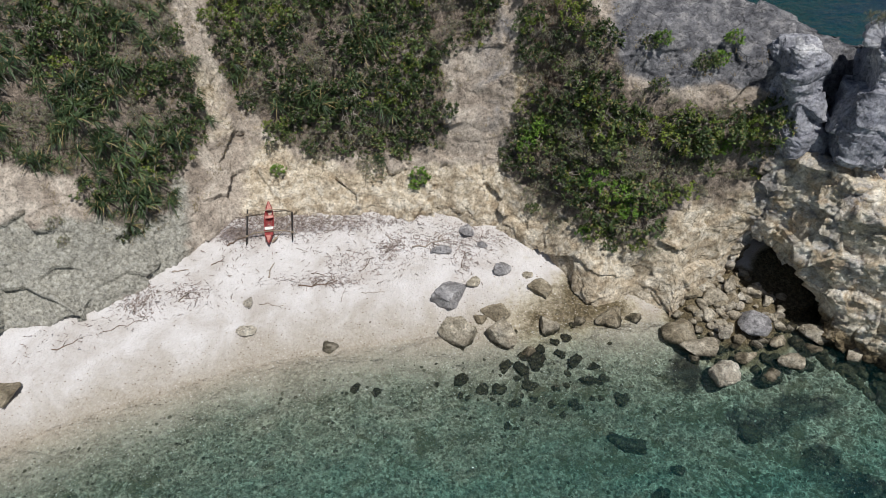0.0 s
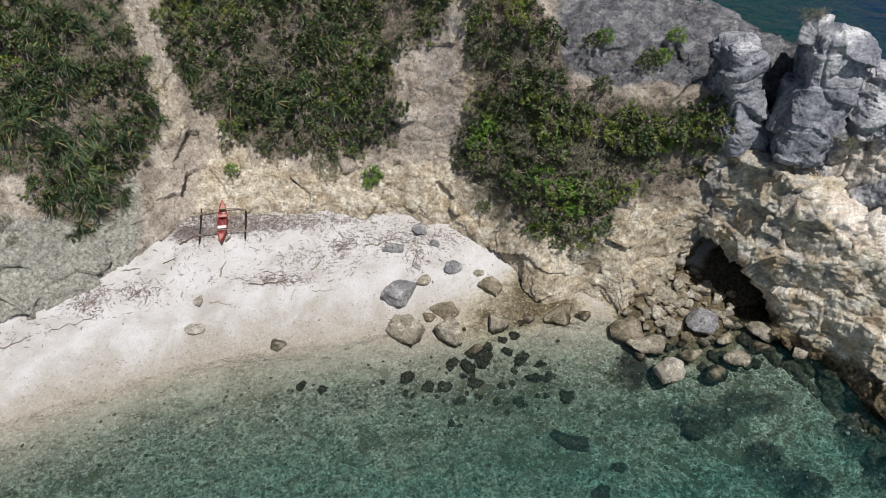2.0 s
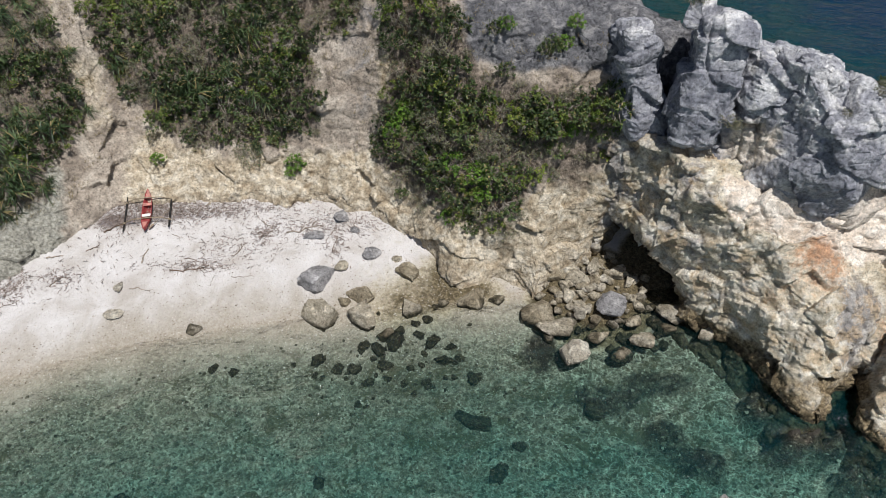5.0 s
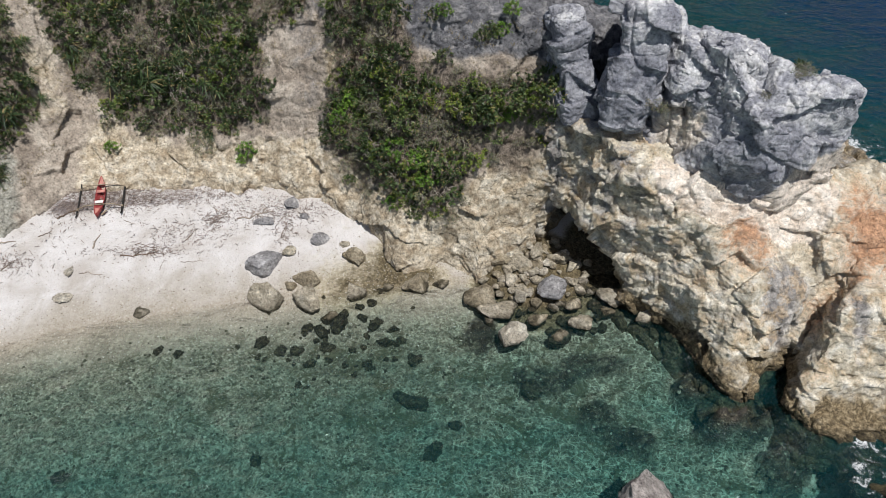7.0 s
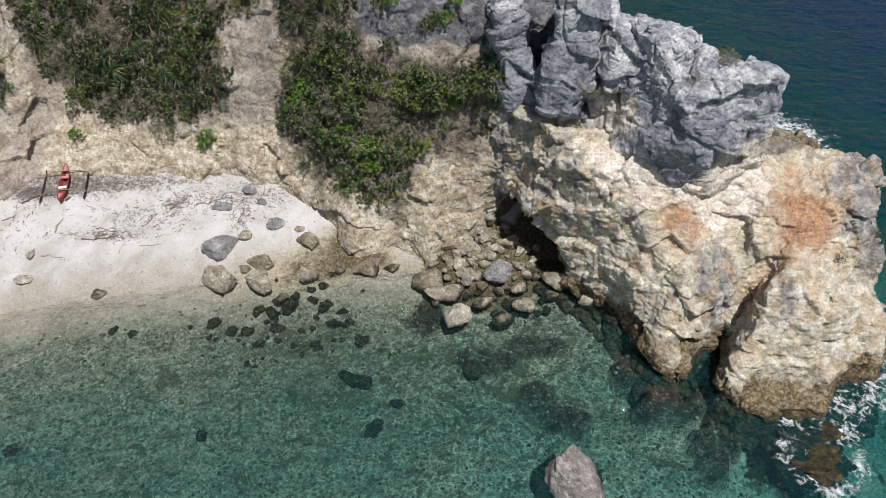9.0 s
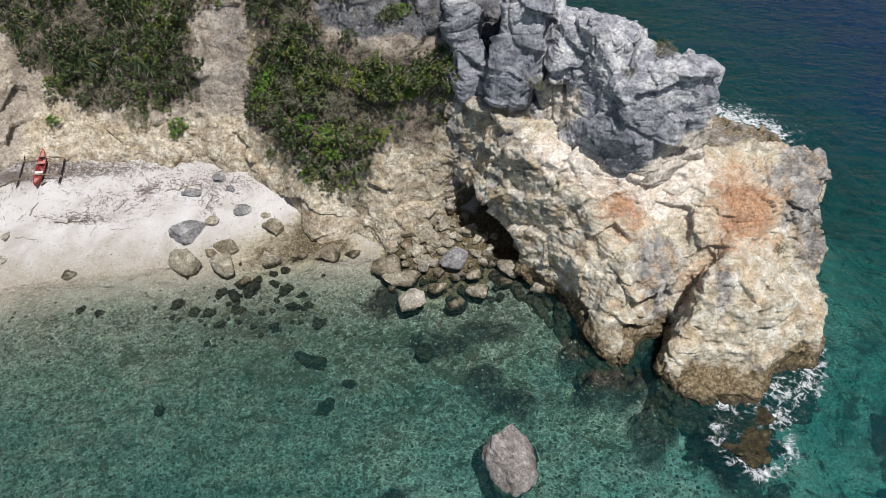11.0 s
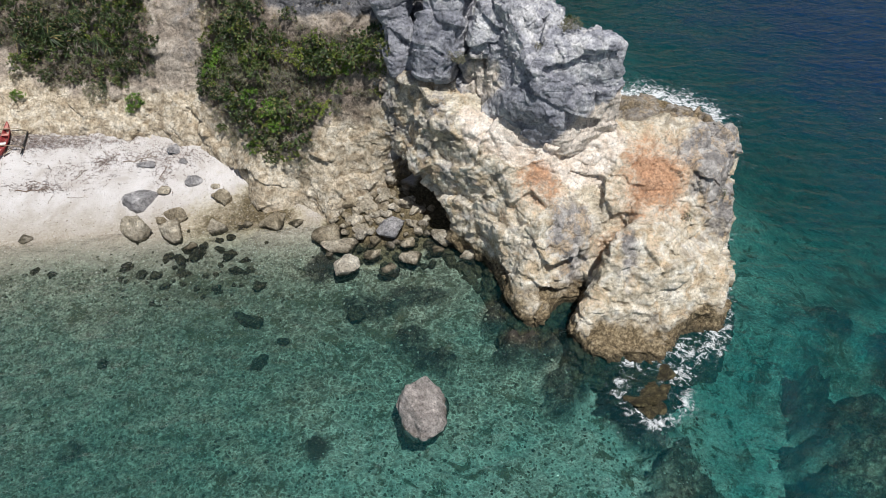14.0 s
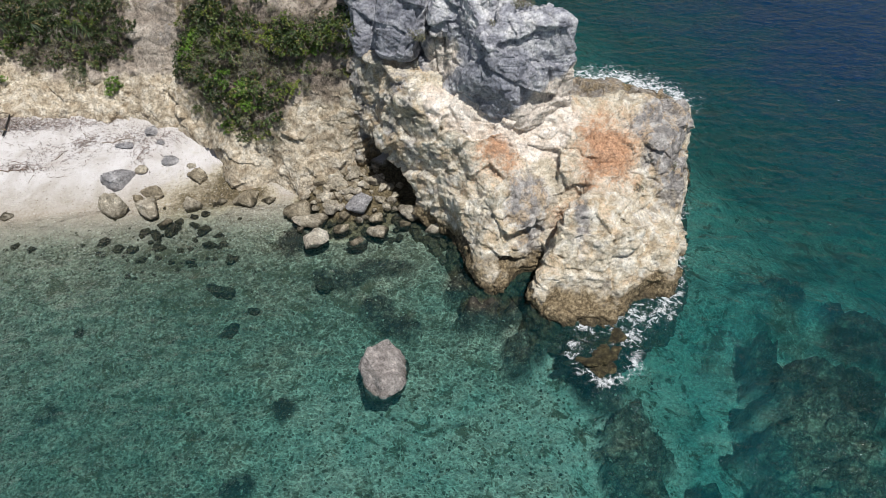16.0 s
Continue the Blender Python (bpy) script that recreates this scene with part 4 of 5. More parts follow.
def crag_block(block, seed):
    h = 0.2
    if len(block) == 2:
        centre, reach = block[0], 4.6
    else:
        centre, reach = block[0], max(block[1]) * 1.25 + 0.9
    lo, hi = np.subtract(centre, reach), np.add(centre, reach)
    (xs, ys, zs), g = box_field(lo[0], hi[0], lo[1], hi[1], lo[2], hi[2], h)
    p = np.stack(g, -1).astype(np.float32)
    wave = 0.3 * fbm(p.reshape(-1, 3) / 2.0, 3, seed).reshape(p.shape[:-1])
    field = (hull(p, *block) if len(block) == 2 else rounded_box(p, *block)) + wave
    verts, quads = surface_net(field.astype(np.float32), (xs[0], ys[0], zs[0]), h)
    verts, quads = halve(*halve(verts, quads))
    n = normals(verts, quads)
    verts = verts + n * (0.85 * craggy(verts, seed + 5, 1.0, 0.62) - 0.03)[:, None]
    x, y, z = verts.T
    foot = 1.2 * (1 - ramp(z - 0.75 * (x - 26.3), 7.7, 9.4)) * ramp(x, 24.5, 26.0)
    notch = 1.1 * np.exp(-((x - 21.8) / 1.7) ** 2 - ((y - 24.1) / 1.3) ** 2 - ((z - 9.9) / 1.4) ** 2)
    # painted shade: the cap's front below 12 m and the west pillars
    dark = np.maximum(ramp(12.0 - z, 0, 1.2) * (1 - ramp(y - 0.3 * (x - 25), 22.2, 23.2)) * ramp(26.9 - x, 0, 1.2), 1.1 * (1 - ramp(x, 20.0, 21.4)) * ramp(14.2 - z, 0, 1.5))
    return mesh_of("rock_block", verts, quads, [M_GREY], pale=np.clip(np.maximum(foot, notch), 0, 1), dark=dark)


def build_crag(name, blocks, label, seed):
    root = tagged(new(name), label, "rock crag")
    made = []
    for k, block in enumerate(blocks):
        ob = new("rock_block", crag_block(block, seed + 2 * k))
        ob.parent = root
        made.append(ob)
    return made


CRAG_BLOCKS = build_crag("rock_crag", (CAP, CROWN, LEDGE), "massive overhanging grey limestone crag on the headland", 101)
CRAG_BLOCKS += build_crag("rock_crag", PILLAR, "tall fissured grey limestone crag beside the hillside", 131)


# ---------------------------------------------------------------- more materials
def leaf_material(name, tones, dry=0.0):
    m = Nodes(name, 0.5)
    info = m.node("ShaderNodeObjectInfo").outputs["Random"]
    leaf = m.node("ShaderNodeNewGeometry").outputs["Random Per Island"]
    a = m.ramp(leaf, (0.0, tones[0]), (0.55, tones[1]), (1.0, tones[2]))
    b = m.ramp(leaf, (0.0, tones[1]), (0.6, tones[2]), (1.0, tones[3]))
    colour = m.mix(m.span(info, 0.35, 0.95), a, b)
    colour = m.mix(m.math("MULTIPLY", m.math("GREATER_THAN", leaf, 0.93 - dry), 0.8), colour, (0.3, 0.22, 0.1))
    m.bsdf.inputs["Specular IOR Level"].default_value = 0.35
    m.done(colour)
    through_light = m.node("ShaderNodeBsdfTranslucent")
    m.put(m.mix(0.5, colour, (0.16, 0.23, 0.03)), through_light.inputs[0])
    both = m.node("ShaderNodeMixShader")
    both.inputs[0].default_value = 0.15
    m.put(m.bsdf.outputs[0], both.inputs[1]), m.put(through_light.outputs[0], both.inputs[2])
    m.put(both.outputs[0], m.out.inputs["Surface"])
    return m.mat


def plain(name, colour, roughness=0.7, vary=0.25, scale=6.0, other=None, bump=0.2):
    m = Nodes(name, roughness)
    n = m.noise(scale, 7, 0.65, 0.4)
    c = m.mix(m.span(n, 0.35, 0.68), [v * (1 - vary) for v in colour], other or [min(1, v * (1 + vary)) for v in colour])
    return m.done(c, m.bump(m.noise(scale * 4, 5, 0.6), bump, 0.04))


def boulder_material(name, tones, wet):
    """Rock with pits and veins; below the tide line it is dark with weed."""
    m = Nodes(name, 0.82)
    info = m.node("ShaderNodeObjectInfo").outputs["Random"]
    lumps = m.noise(1.3, 7, 0.62, 0.7)
    pits = m.noise(6.5, 9, 0.7, 0.5)
    colour = m.ramp(lumps, (0.3, tones[0]), (0.52, tones[1]), (0.72, tones[2]))
    colour = m.mix(m.span(info, 0.0, 1.0, 0.0, 0.25), colour, [v * 0.55 for v in tones[1]])
    colour = m.mix(m.span(pits, 0.46, 0.33, 0, 0.65), colour, [v * 0.28 for v in tones[0]])
    vein = m.cells(1.1, "DISTANCE_TO_EDGE", m.stretch((1, 1.6, 2.2), (25, 10, 30)))
    colour = m.mix(m.span(m.noise(2.6, 6, 0.65), 0.5, 0.7, 0, 0.5), colour, [min(1, v * 1.25) for v in tones[2]])
    colour = m.grainy(m.grainy(colour, 2.6, 0.6, 1.2), 9.0, 0.4, 1.3)
    line = m.math("ADD", m.height(), m.math("MULTIPLY", m.math("SUBTRACT", lumps, 0.5), 0.9))
    weed = m.ramp(pits, (0.36, (0.016, 0.014, 0.009)), (0.5, (0.045, 0.039, 0.024)), (0.64, (0.13, 0.11, 0.065)))
    colour = m.mix(m.span(line, wet + 0.22, wet - 0.18), colour, weed)
    n = m.bump(m.span(vein, 0.0, 0.06), 0.15, 0.05)
    n = m.bump(lumps, 0.8, 0.3, n)
    return m.done(colour, m.bump(pits, 1.0, 0.22, n))


M_LEAF = leaf_material("shrub_leaves", ((0.016, 0.03, 0.012), (0.042, 0.07, 0.024), (0.1, 0.145, 0.048), (0.24, 0.28, 0.09)), 0.03)
M_LIME_LEAF = leaf_material("yellow_green_leaves", ((0.07, 0.11, 0.02), (0.125, 0.18, 0.03), (0.2, 0.26, 0.045), (0.32, 0.33, 0.07)), 0.04)
M_FRESH = leaf_material("fresh_leaves", ((0.06, 0.13, 0.02), (0.11, 0.22, 0.03), (0.17, 0.31, 0.04), (0.25, 0.38, 0.07)))
M_STRAP = leaf_material("strap_leaves", ((0.018, 0.036, 0.016), (0.045, 0.078, 0.032), (0.1, 0.15, 0.06), (0.19, 0.25, 0.11)), 0.05)
M_OLIVE = leaf_material("olive_leaves", ((0.08, 0.1, 0.055), (0.14, 0.155, 0.09), (0.22, 0.23, 0.14), (0.32, 0.3, 0.19)), 0.12)
M_TWIG = plain("grey_twigs", (0.3, 0.265, 0.225), 0.85, 0.35, 9)
M_DRY = leaf_material("dry_grass", ((0.16, 0.12, 0.06), (0.27, 0.21, 0.11), (0.38, 0.31, 0.18), (0.45, 0.38, 0.24)))
M_B_GREY = boulder_material("grey_boulder", ((0.3, 0.285, 0.285), (0.45, 0.435, 0.44), (0.6, 0.58, 0.58)), 0.12)
M_B_TAN = boulder_material("tan_boulder", ((0.37, 0.31, 0.22), (0.57, 0.5, 0.385), (0.75, 0.68, 0.56)), 0.15)
M_B_BROWN = boulder_material("brown_boulder", ((0.27, 0.215, 0.14), (0.44, 0.37, 0.26), (0.6, 0.53, 0.41)), 0.15)
M_B_PALE = boulder_material("pale_boulder", ((0.5, 0.43, 0.33), (0.68, 0.61, 0.5), (0.82, 0.77, 0.67)), 0.1)
M_B_WEED = boulder_material("weedy_boulder", ((0.03, 0.028, 0.018), (0.05, 0.046, 0.03), (0.09, 0.08, 0.05)), 5.0)
M_B_AWASH = boulder_material("awash_rock", ((0.025, 0.021, 0.011), (0.085, 0.07, 0.032), (0.22, 0.185, 0.095)), 0.05)
M_B_PINK = boulder_material("pinkish_boulder", ((0.36, 0.31, 0.28), (0.53, 0.47, 0.435), (0.66, 0.6, 0.565)), 0.02)


def part(name, me, parent, label=""):
    ob = new(name, me)
    ob.parent = parent
    return tagged(ob, label)


def thing(name, label, category, group=""):
    return tagged(new(name), label, category, group)


# ---------------------------------------------------------------- plants
class Soup:
    """Gathers small faces of one mesh."""

    def __init__(self):
        self.v, self.f = [], []

    def blade(self, base, way, up, length, width, droop=0.0, folds=1):
        """A pointed leaf: a folded strip that narrows to both ends."""
        side = way.cross(up)
        if side.length < 1e-4:
            return
        side.normalize()
        i = len(self.v)
        self.v.append(base)
        for k in range(1, folds + 1):
            t = k / (folds + 1)
            mid = base + way * (length * t) - Vector((0, 0, droop * t * t * length))
            w = width * (0.5 if folds == 1 else 0.5 * (1 - 0.55 * t))
            self.v += [mid + side * w, mid - side * w + up * (w * 0.3)]
        self.v.append(base + way * length - Vector((0, 0, droop * length)))
        last = len(self.v) - 1
        self.f.append((i, i + 1, i + 2))
        for k in range(folds - 1):
            a = i + 1 + 2 * k
            self.f.append((a, a + 2, a + 3, a + 1))
        self.f.append((last - 2, last, last - 1))

    def tube(self, path, radii, sides=4):
        start = len(self.v)
        for k, p in enumerate(path):
            way = (path[min(k + 1, len(path) - 1)] - path[max(k - 1, 0)]).normalized()
            u = way.orthogonal().normalized()
            w = way.cross(u)
            for s in range(sides):
                a = 2 * math.pi * s / sides
                self.v.append(p + (u * math.cos(a) + w * math.sin(a)) * radii[k])
        for k in range(len(path) - 1):
            for s in range(sides):
                a, b = start + k * sides + s, start + k * sides + (s + 1) % sides
                self.f.append((a, b, b + sides, a + sides))

    def mesh(self, name, material_):
        return mesh_of(name, [tuple(v) for v in self.v], self.f, [material_], smooth=False)


def unit(rng, up=0.0):
    while True:
        v = Vector((rng.uniform(-1, 1), rng.uniform(-1, 1), rng.uniform(-1, 1)))
        if 0.05 < v.length < 1:
            v = (v.normalized() + Vector((0, 0, up)))
            return v.normalized()


def bend(rng, a, b, sag):
    mid = (a + b) / 2 + unit(rng) * sag
    return [a, mid, b]


def shrub_meshes(seed, tips, leaves, size, flatness, leaf_mat):
    """Stems that fork out to many tips, and a tuft of leaves round each tip."""
    rng = random.Random(seed)
    stems, crown = Soup(), Soup()
    boughs = [Vector((rng.uniform(-0.45, 0.45), rng.uniform(-0.45, 0.45), rng.uniform(0.3, 0.6) * flatness)) for _ in range(6)]
    for b in boughs:
        stems.tube(bend(rng, Vector((b.x * 0.15, b.y * 0.15, -0.35)), b, 0.1), (0.035, 0.027, 0.018))
    for k in range(tips):
        way = unit(rng, 0.45)
        r = rng.uniform(0.62, 1.08)
        tip = Vector((way.x * r, way.y * r, max(way.z * r * flatness, -0.1) + 0.18))
        bough = min(boughs, key=lambda q: (q - tip).length)
        stems.tube(bend(rng, bough, tip, 0.12), (0.016, 0.011, 0.006), 3)
        for _ in range(leaves):
            out = (way * 0.5 + unit(rng, 0.35)).normalized()
            base = tip + unit(rng) * rng.uniform(0.0, 0.13)
            length = size * rng.uniform(0.65, 1.25)
            crown.blade(base, out, (Vector((0, 0, 1)) + unit(rng) * 0.6).normalized(), length, length * 0.52, rng.uniform(0, 0.3))
    return stems.mesh("branchwork", M_TWIG), crown.mesh("foliage", leaf_mat)


def strap_meshes(seed):
    """Rosettes of long arching leaves on short trunks."""
    rng = random.Random(seed)
    stems, crown = Soup(), Soup()
    for _ in range(5):
        head = Vector((rng.uniform(-0.7, 0.7), rng.uniform(-0.7, 0.7), rng.uniform(0.25, 0.75)))
        stems.tube(bend(rng, Vector((head.x * 0.3, head.y * 0.3, -0.4)), head, 0.08), (0.07, 0.055, 0.045), 5)
        for _ in range(34):
            way = unit(rng, 0.55)
            crown.blade(head + unit(rng) * 0.05, way, Vector((0, 0, 1)), rng.uniform(0.5, 0.95), 0.065, rng.uniform(0.25, 0.75), 3)
    return stems.mesh("trunk", M_TWIG), crown.mesh("foliage", M_STRAP)


def dry_meshes(seed):
    """A leafless thicket with a few dead leaves."""
    rng = random.Random(seed)
    stems, crown = Soup(), Soup()
    for _ in range(34):
        way = unit(rng, 0.6)
        tip = Vector((way.x, way.y, abs(way.z) * 0.75)) * rng.uniform(0.5, 1.0)
        path = bend(rng, Vector((way.x * 0.1, way.y * 0.1, -0.3)), tip, 0.16)
        stems.tube(path, (0.026, 0.017, 0.007), 3)
        for _ in range(4):
            a = path[1].lerp(path[2], rng.random())
            twig = a + unit(rng, 0.3) * rng.uniform(0.15, 0.35)
            stems.tube([a, (a + twig) / 2 + unit(rng) * 0.03, twig], (0.009, 0.007, 0.004), 3)
            for _ in range(4):
                crown.blade(twig + unit(rng) * 0.05, unit(rng), Vector((0, 0, 1)), rng.uniform(0.06, 0.12), 0.05, 0.2)
    return stems.mesh("branchwork", M_TWIG), crown.mesh("foliage", M_OLIVE)


def plant_kind(name, label, meshes, stem_name, group):
    root = thing(name, label, name.replace("_", " ").split()[-1], group)
    part(stem_name, meshes[0], root)
    part("foliage", meshes[1], root)
    return root


KINDS = {"broad": [plant_kind("green_shrub", "dense dark green broad-leaved shrub on the dry slope", shrub_meshes(k, 46, 15, 0.2, 0.8, M_LEAF), "branchwork", "shrubs on the hillside") for k in range(5)],
         "lime": [plant_kind("yellow_green_shrub", "sunlit yellow green broad-leaved shrub on the slope", shrub_meshes(10 + k, 44, 14, 0.17, 0.75, M_LIME_LEAF), "branchwork", "shrubs on the hillside") for k in range(3)],
         "small": [plant_kind("olive_shrub", "small-leaved olive green shrub on the dry slope", shrub_meshes(20 + k, 60, 12, 0.11, 0.7, M_OLIVE), "branchwork", "shrubs on the hillside") for k in range(3)],
         "strap": [plant_kind("strap_leaved_shrub", "dark green shrub with long arching strap leaves", strap_meshes(40 + k), "trunk", "shrubs on the hillside") for k in range(3)],
         "dry": [plant_kind("dry_shrub", "leafless grey brown dry shrub of tangled twigs", dry_meshes(60 + k), "branchwork", "shrubs on the hillside") for k in range(4)],
         "fresh": [plant_kind("fresh_green_bush", "bright fresh green bush rooted in bare rock", shrub_meshes(80 + k, 70, 18, 0.17, 0.9, M_FRESH), "branchwork", "shrubs on the hillside") for k in range(2)]}
used = {kind: 0 for kind in KINDS}
made_first = set()


def plant(kind, x, y, z, size, rng, tall=1.0):
    k = used[kind] % len(KINDS[kind])
    proto = KINDS[kind][k]
    used[kind] += 1
    m = Matrix.LocRotScale((x, y, z), Euler((rng.uniform(0.0, 0.35), rng.uniform(-0.15, 0.15), rng.uniform(0, 6.28))), (size, size, size * tall))
    if proto.name not in made_first:
        made_first.add(proto.name)
        proto.matrix_world = m
    else:
        # the scale belongs to the pose of the copy alone
        ob = copy_thing(proto, m)
        ob.matrix_basis = m


HILL_TOP, HILL_CO = top_map(hillside)


def stand_on(top, x, y, cell=0.2):
    return top.get((math.floor(x / cell), math.floor(y / cell)))


def grow():
    rng = random.Random(5)
    mixes = {"left": (("lime", 0.08), ("broad", 0.25), ("strap", 0.32), ("small", 0.12), ("dry", 0.23)), "mid": (("lime", 0.24), ("strap", 0.1), ("broad", 0.32), ("small", 0.16), ("dry", 0.18)),
             "right": (("fresh", 0.04), ("lime", 0.24), ("broad", 0.26), ("small", 0.14), ("dry", 0.32))}
    rs = np.random.RandomState(9)
    for name, poly in WOODS.items():
        xs, ys = HILL_CO[:, 0], HILL_CO[:, 1]
        seen = (xs > -31) & (ys < 41) & (HILL_CO[:, 2] > 3.2)
        some = HILL_CO[seen]
        some = some[polygon_distance(some[:, 0], some[:, 1], poly) > 0]
        some = some[rs.permutation(len(some))][:5000]
        edge = polygon_distance(some[:, 0], some[:, 1], poly)
        spots = np.zeros((0, 3))
        gap = {"left": 0.76, "mid": 0.72, "right": 0.71}[name]
        for (x, y, z), d in zip(some.tolist(), edge.tolist()):
            near = gap * (1.0 if x > -24 else 1.5)
            if len(spots) and ((spots - (x, y, z)) ** 2).sum(1).min() < near * near:
                continue
            spots = np.vstack([spots, (x, y, z)])
            pick = 0.5 + 0.62 * float(value_noise(np.array([(x / 1.7, y / 1.7, z / 1.7)]), 31)[0]) + rng.uniform(-0.28, 0.28)
            pick, kind = min(max(pick, 0.0), 0.999), None
            for kind, share in mixes[name]:
                pick -= share
                if pick < 0:
                    break
            if name != "left" and d < 0.7 and y < 32 and rng.random() < 0.22:
                kind = rng.choice(("dry", "small"))
            if name == "left" and y < 30 and rng.random() < 0.5:
                kind = "strap"
            size = {"broad": 0.92, "lime": 0.8, "small": 0.75, "strap": 0.95, "dry": 0.85, "fresh": 0.7}[kind] * rng.uniform(0.65, 1.3) * (0.75 if d < 0.5 else 1.0)
            plant(kind, x, y, z - 0.08, size, rng, rng.uniform(0.8, 1.15))
    # single bushes on the bare rock, and a few on the grey crags
    for kind, x, y, size in (("fresh", -10.3, 32.0, 0.62), ("fresh", -10.0, 31.8, 0.5), ("fresh", -1.6, 31.1, 0.62), ("fresh", -1.8, 30.9, 0.4), ("small", -4.2, 31.7, 0.8), ("small", -5.0, 31.9, 0.5), ("broad", -8.2, 33.0, 0.55), ("small", -10.6, 33.2, 0.4),
                             ("broad", 10.2, 30.5, 0.6), ("fresh", 10.7, 30.3, 0.5), ("broad", 13.0, 29.8, 0.6), ("fresh", 13.7, 29.9, 0.5), ("fresh", 14.2, 30.2, 0.5), ("broad", 12.6, 29.5, 0.45),
                             ("small", 6.4, 29.6, 0.5), ("fresh", 4.4, 30.6, 0.55), ("fresh", 4.5, 31.4, 0.45), ("broad", 16.1, 27.0, 1.1), ("broad", 16.0, 27.5, 1.0), ("lime", 15.2, 27.5, 0.9), ("broad", 14.2, 27.5, 0.9), ("lime", 13.3, 27.5, 0.9), ("broad", 12.4, 27.6, 1.1), ("lime", 11.5, 27.6, 1.0), ("dry", 13.2, 26.7, 0.6), ("small", 14.6, 26.9, 0.4), ("dry", 15.2, 26.8, 0.5), ("lime", 10.6, 28.3, 1.0), ("broad", 9.6, 28.8, 1.0), ("small", -20.5, 26.0, 0.5), ("small", -20.1, 25.4, 0.4)):
        z = stand_on(HILL_TOP, x, y)
        if z is not None:
            plant(kind, x, y, z + 0.02, size, rng)


grow()
ROCK_TOPS = [top_map(o)[0] for o in (*CRAG_BLOCKS, headland)]
rng0 = random.Random(8)
for kind, x, y, size in (("small", 26.0, 22.9, 0.5), ("small", 25.6, 22.6, 0.4), ("broad", 25.9, 23.2, 0.35), ("small", 24.4, 22.4, 0.3), ("small", 20.3, 24.2, 0.5), ("dry", 20.6, 23.9, 0.5),
                         ("small", 32.6, 19.0, 0.35), ("small", 34.6, 20.2, 0.35), ("small", 18.6, 27.2, 0.5), ("dry", 18.9, 26.9, 0.5)):
    zs = [z for z in (stand_on(t, x, y) for t in ROCK_TOPS) if z is not None]
    if zs:
        plant(kind, x, y, max(zs) - 0.04, size, rng0)


def dry_grass():
    """Tufts of dry grass and litter at the wood's edge and down the slope."""
    rng = random.Random(17)
    soup = Soup()
    done = 0
    while done < 900:
        x, y = rng.uniform(-22, 17), rng.uniform(26, 38)
        d = max(float(polygon_distance(np.array([x]), np.array([y]), p)[0]) for p in WOODS.values())
        if d < -1.3 or d > 2:
            continue
        z = stand_on(HILL_TOP, x, y)
        if z is None or z < 3.6:
            continue
        done += 1
        for _ in range(9):
            soup.blade(Vector((x + rng.uniform(-0.15, 0.15), y + rng.uniform(-0.15, 0.15), z - 0.03)), unit(rng, 1.0), Vector((0, 1, 0.2)).normalized(), rng.uniform(0.18, 0.45), 0.022, rng.uniform(0.1, 0.6), 2)
    return tagged(new("dry_grass", soup.mesh("dry_grass", M_DRY)), "pale dry grass tufts along the slope", "grass", kind="stuff")


dry_grass()

# ---------------------------------------------------------------- boulders
def boulder_mesh(seed, half, material_, detail=4, cuts=15, rough=0.12, low=0.42):
    bm = bmesh.new()
    bmesh.ops.create_icosphere(bm, subdivisions=detail, radius=1.0)
    v = np.array([p.co for p in bm.verts], np.float32)
    rs = np.random.RandomState(seed)
    for _ in range(cuts):
        n = rs.normal(size=3)
        n /= np.linalg.norm(n)
        over = np.maximum(v @ n - rs.uniform(low, 0.82), 0)
        v = v - over[:, None] * n * 0.97
    v = v * (1 + rough * 1.3 * fbm(v * 1.3 + seed, 3, seed % 50))[:, None]
    v = v * (1 + rough * (np.abs(value_noise(v * 3.1 + seed, 5)) - 0.3))[:, None]
    v = v - (0.07 * np.exp(-(value_noise(v * 1.4 + seed * 3, 9) / 0.06) ** 2))[:, None] * v
    v = v + (0.16 * facets(v, 0.55, seed % 60))[:, None] * v
    v = v * np.array(half) * 1.12
    for p, q in zip(bm.verts, v):
        p.co = q
    me = bpy.data.meshes.new("boulder")
    bm.to_mesh(me)
    bm.free()
    me.materials.append(material_)
    me.polygons.foreach_set("use_smooth", np.ones(len(me.polygons), bool))
    return me


def boulder(x, y, half, material_, label, seed, sink=0.35, turn=0.0, z=None, group="", tilt=(0, 0), name="boulder", cuts=15, rough=0.12):
    g = float(bed_height(np.array([x]), np.array([y]))[0]) if z is None else z
    ob = new(name, boulder_mesh(seed, half, material_, 5 if max(half) > 1.2 else 4 if max(half) > 0.5 else 3, cuts, rough))
    ob.matrix_world = pose(x, y, g + half[2] * (1 - 2 * sink), tilt[0], tilt[1], turn)
    return tagged(ob, label, "rock", group)


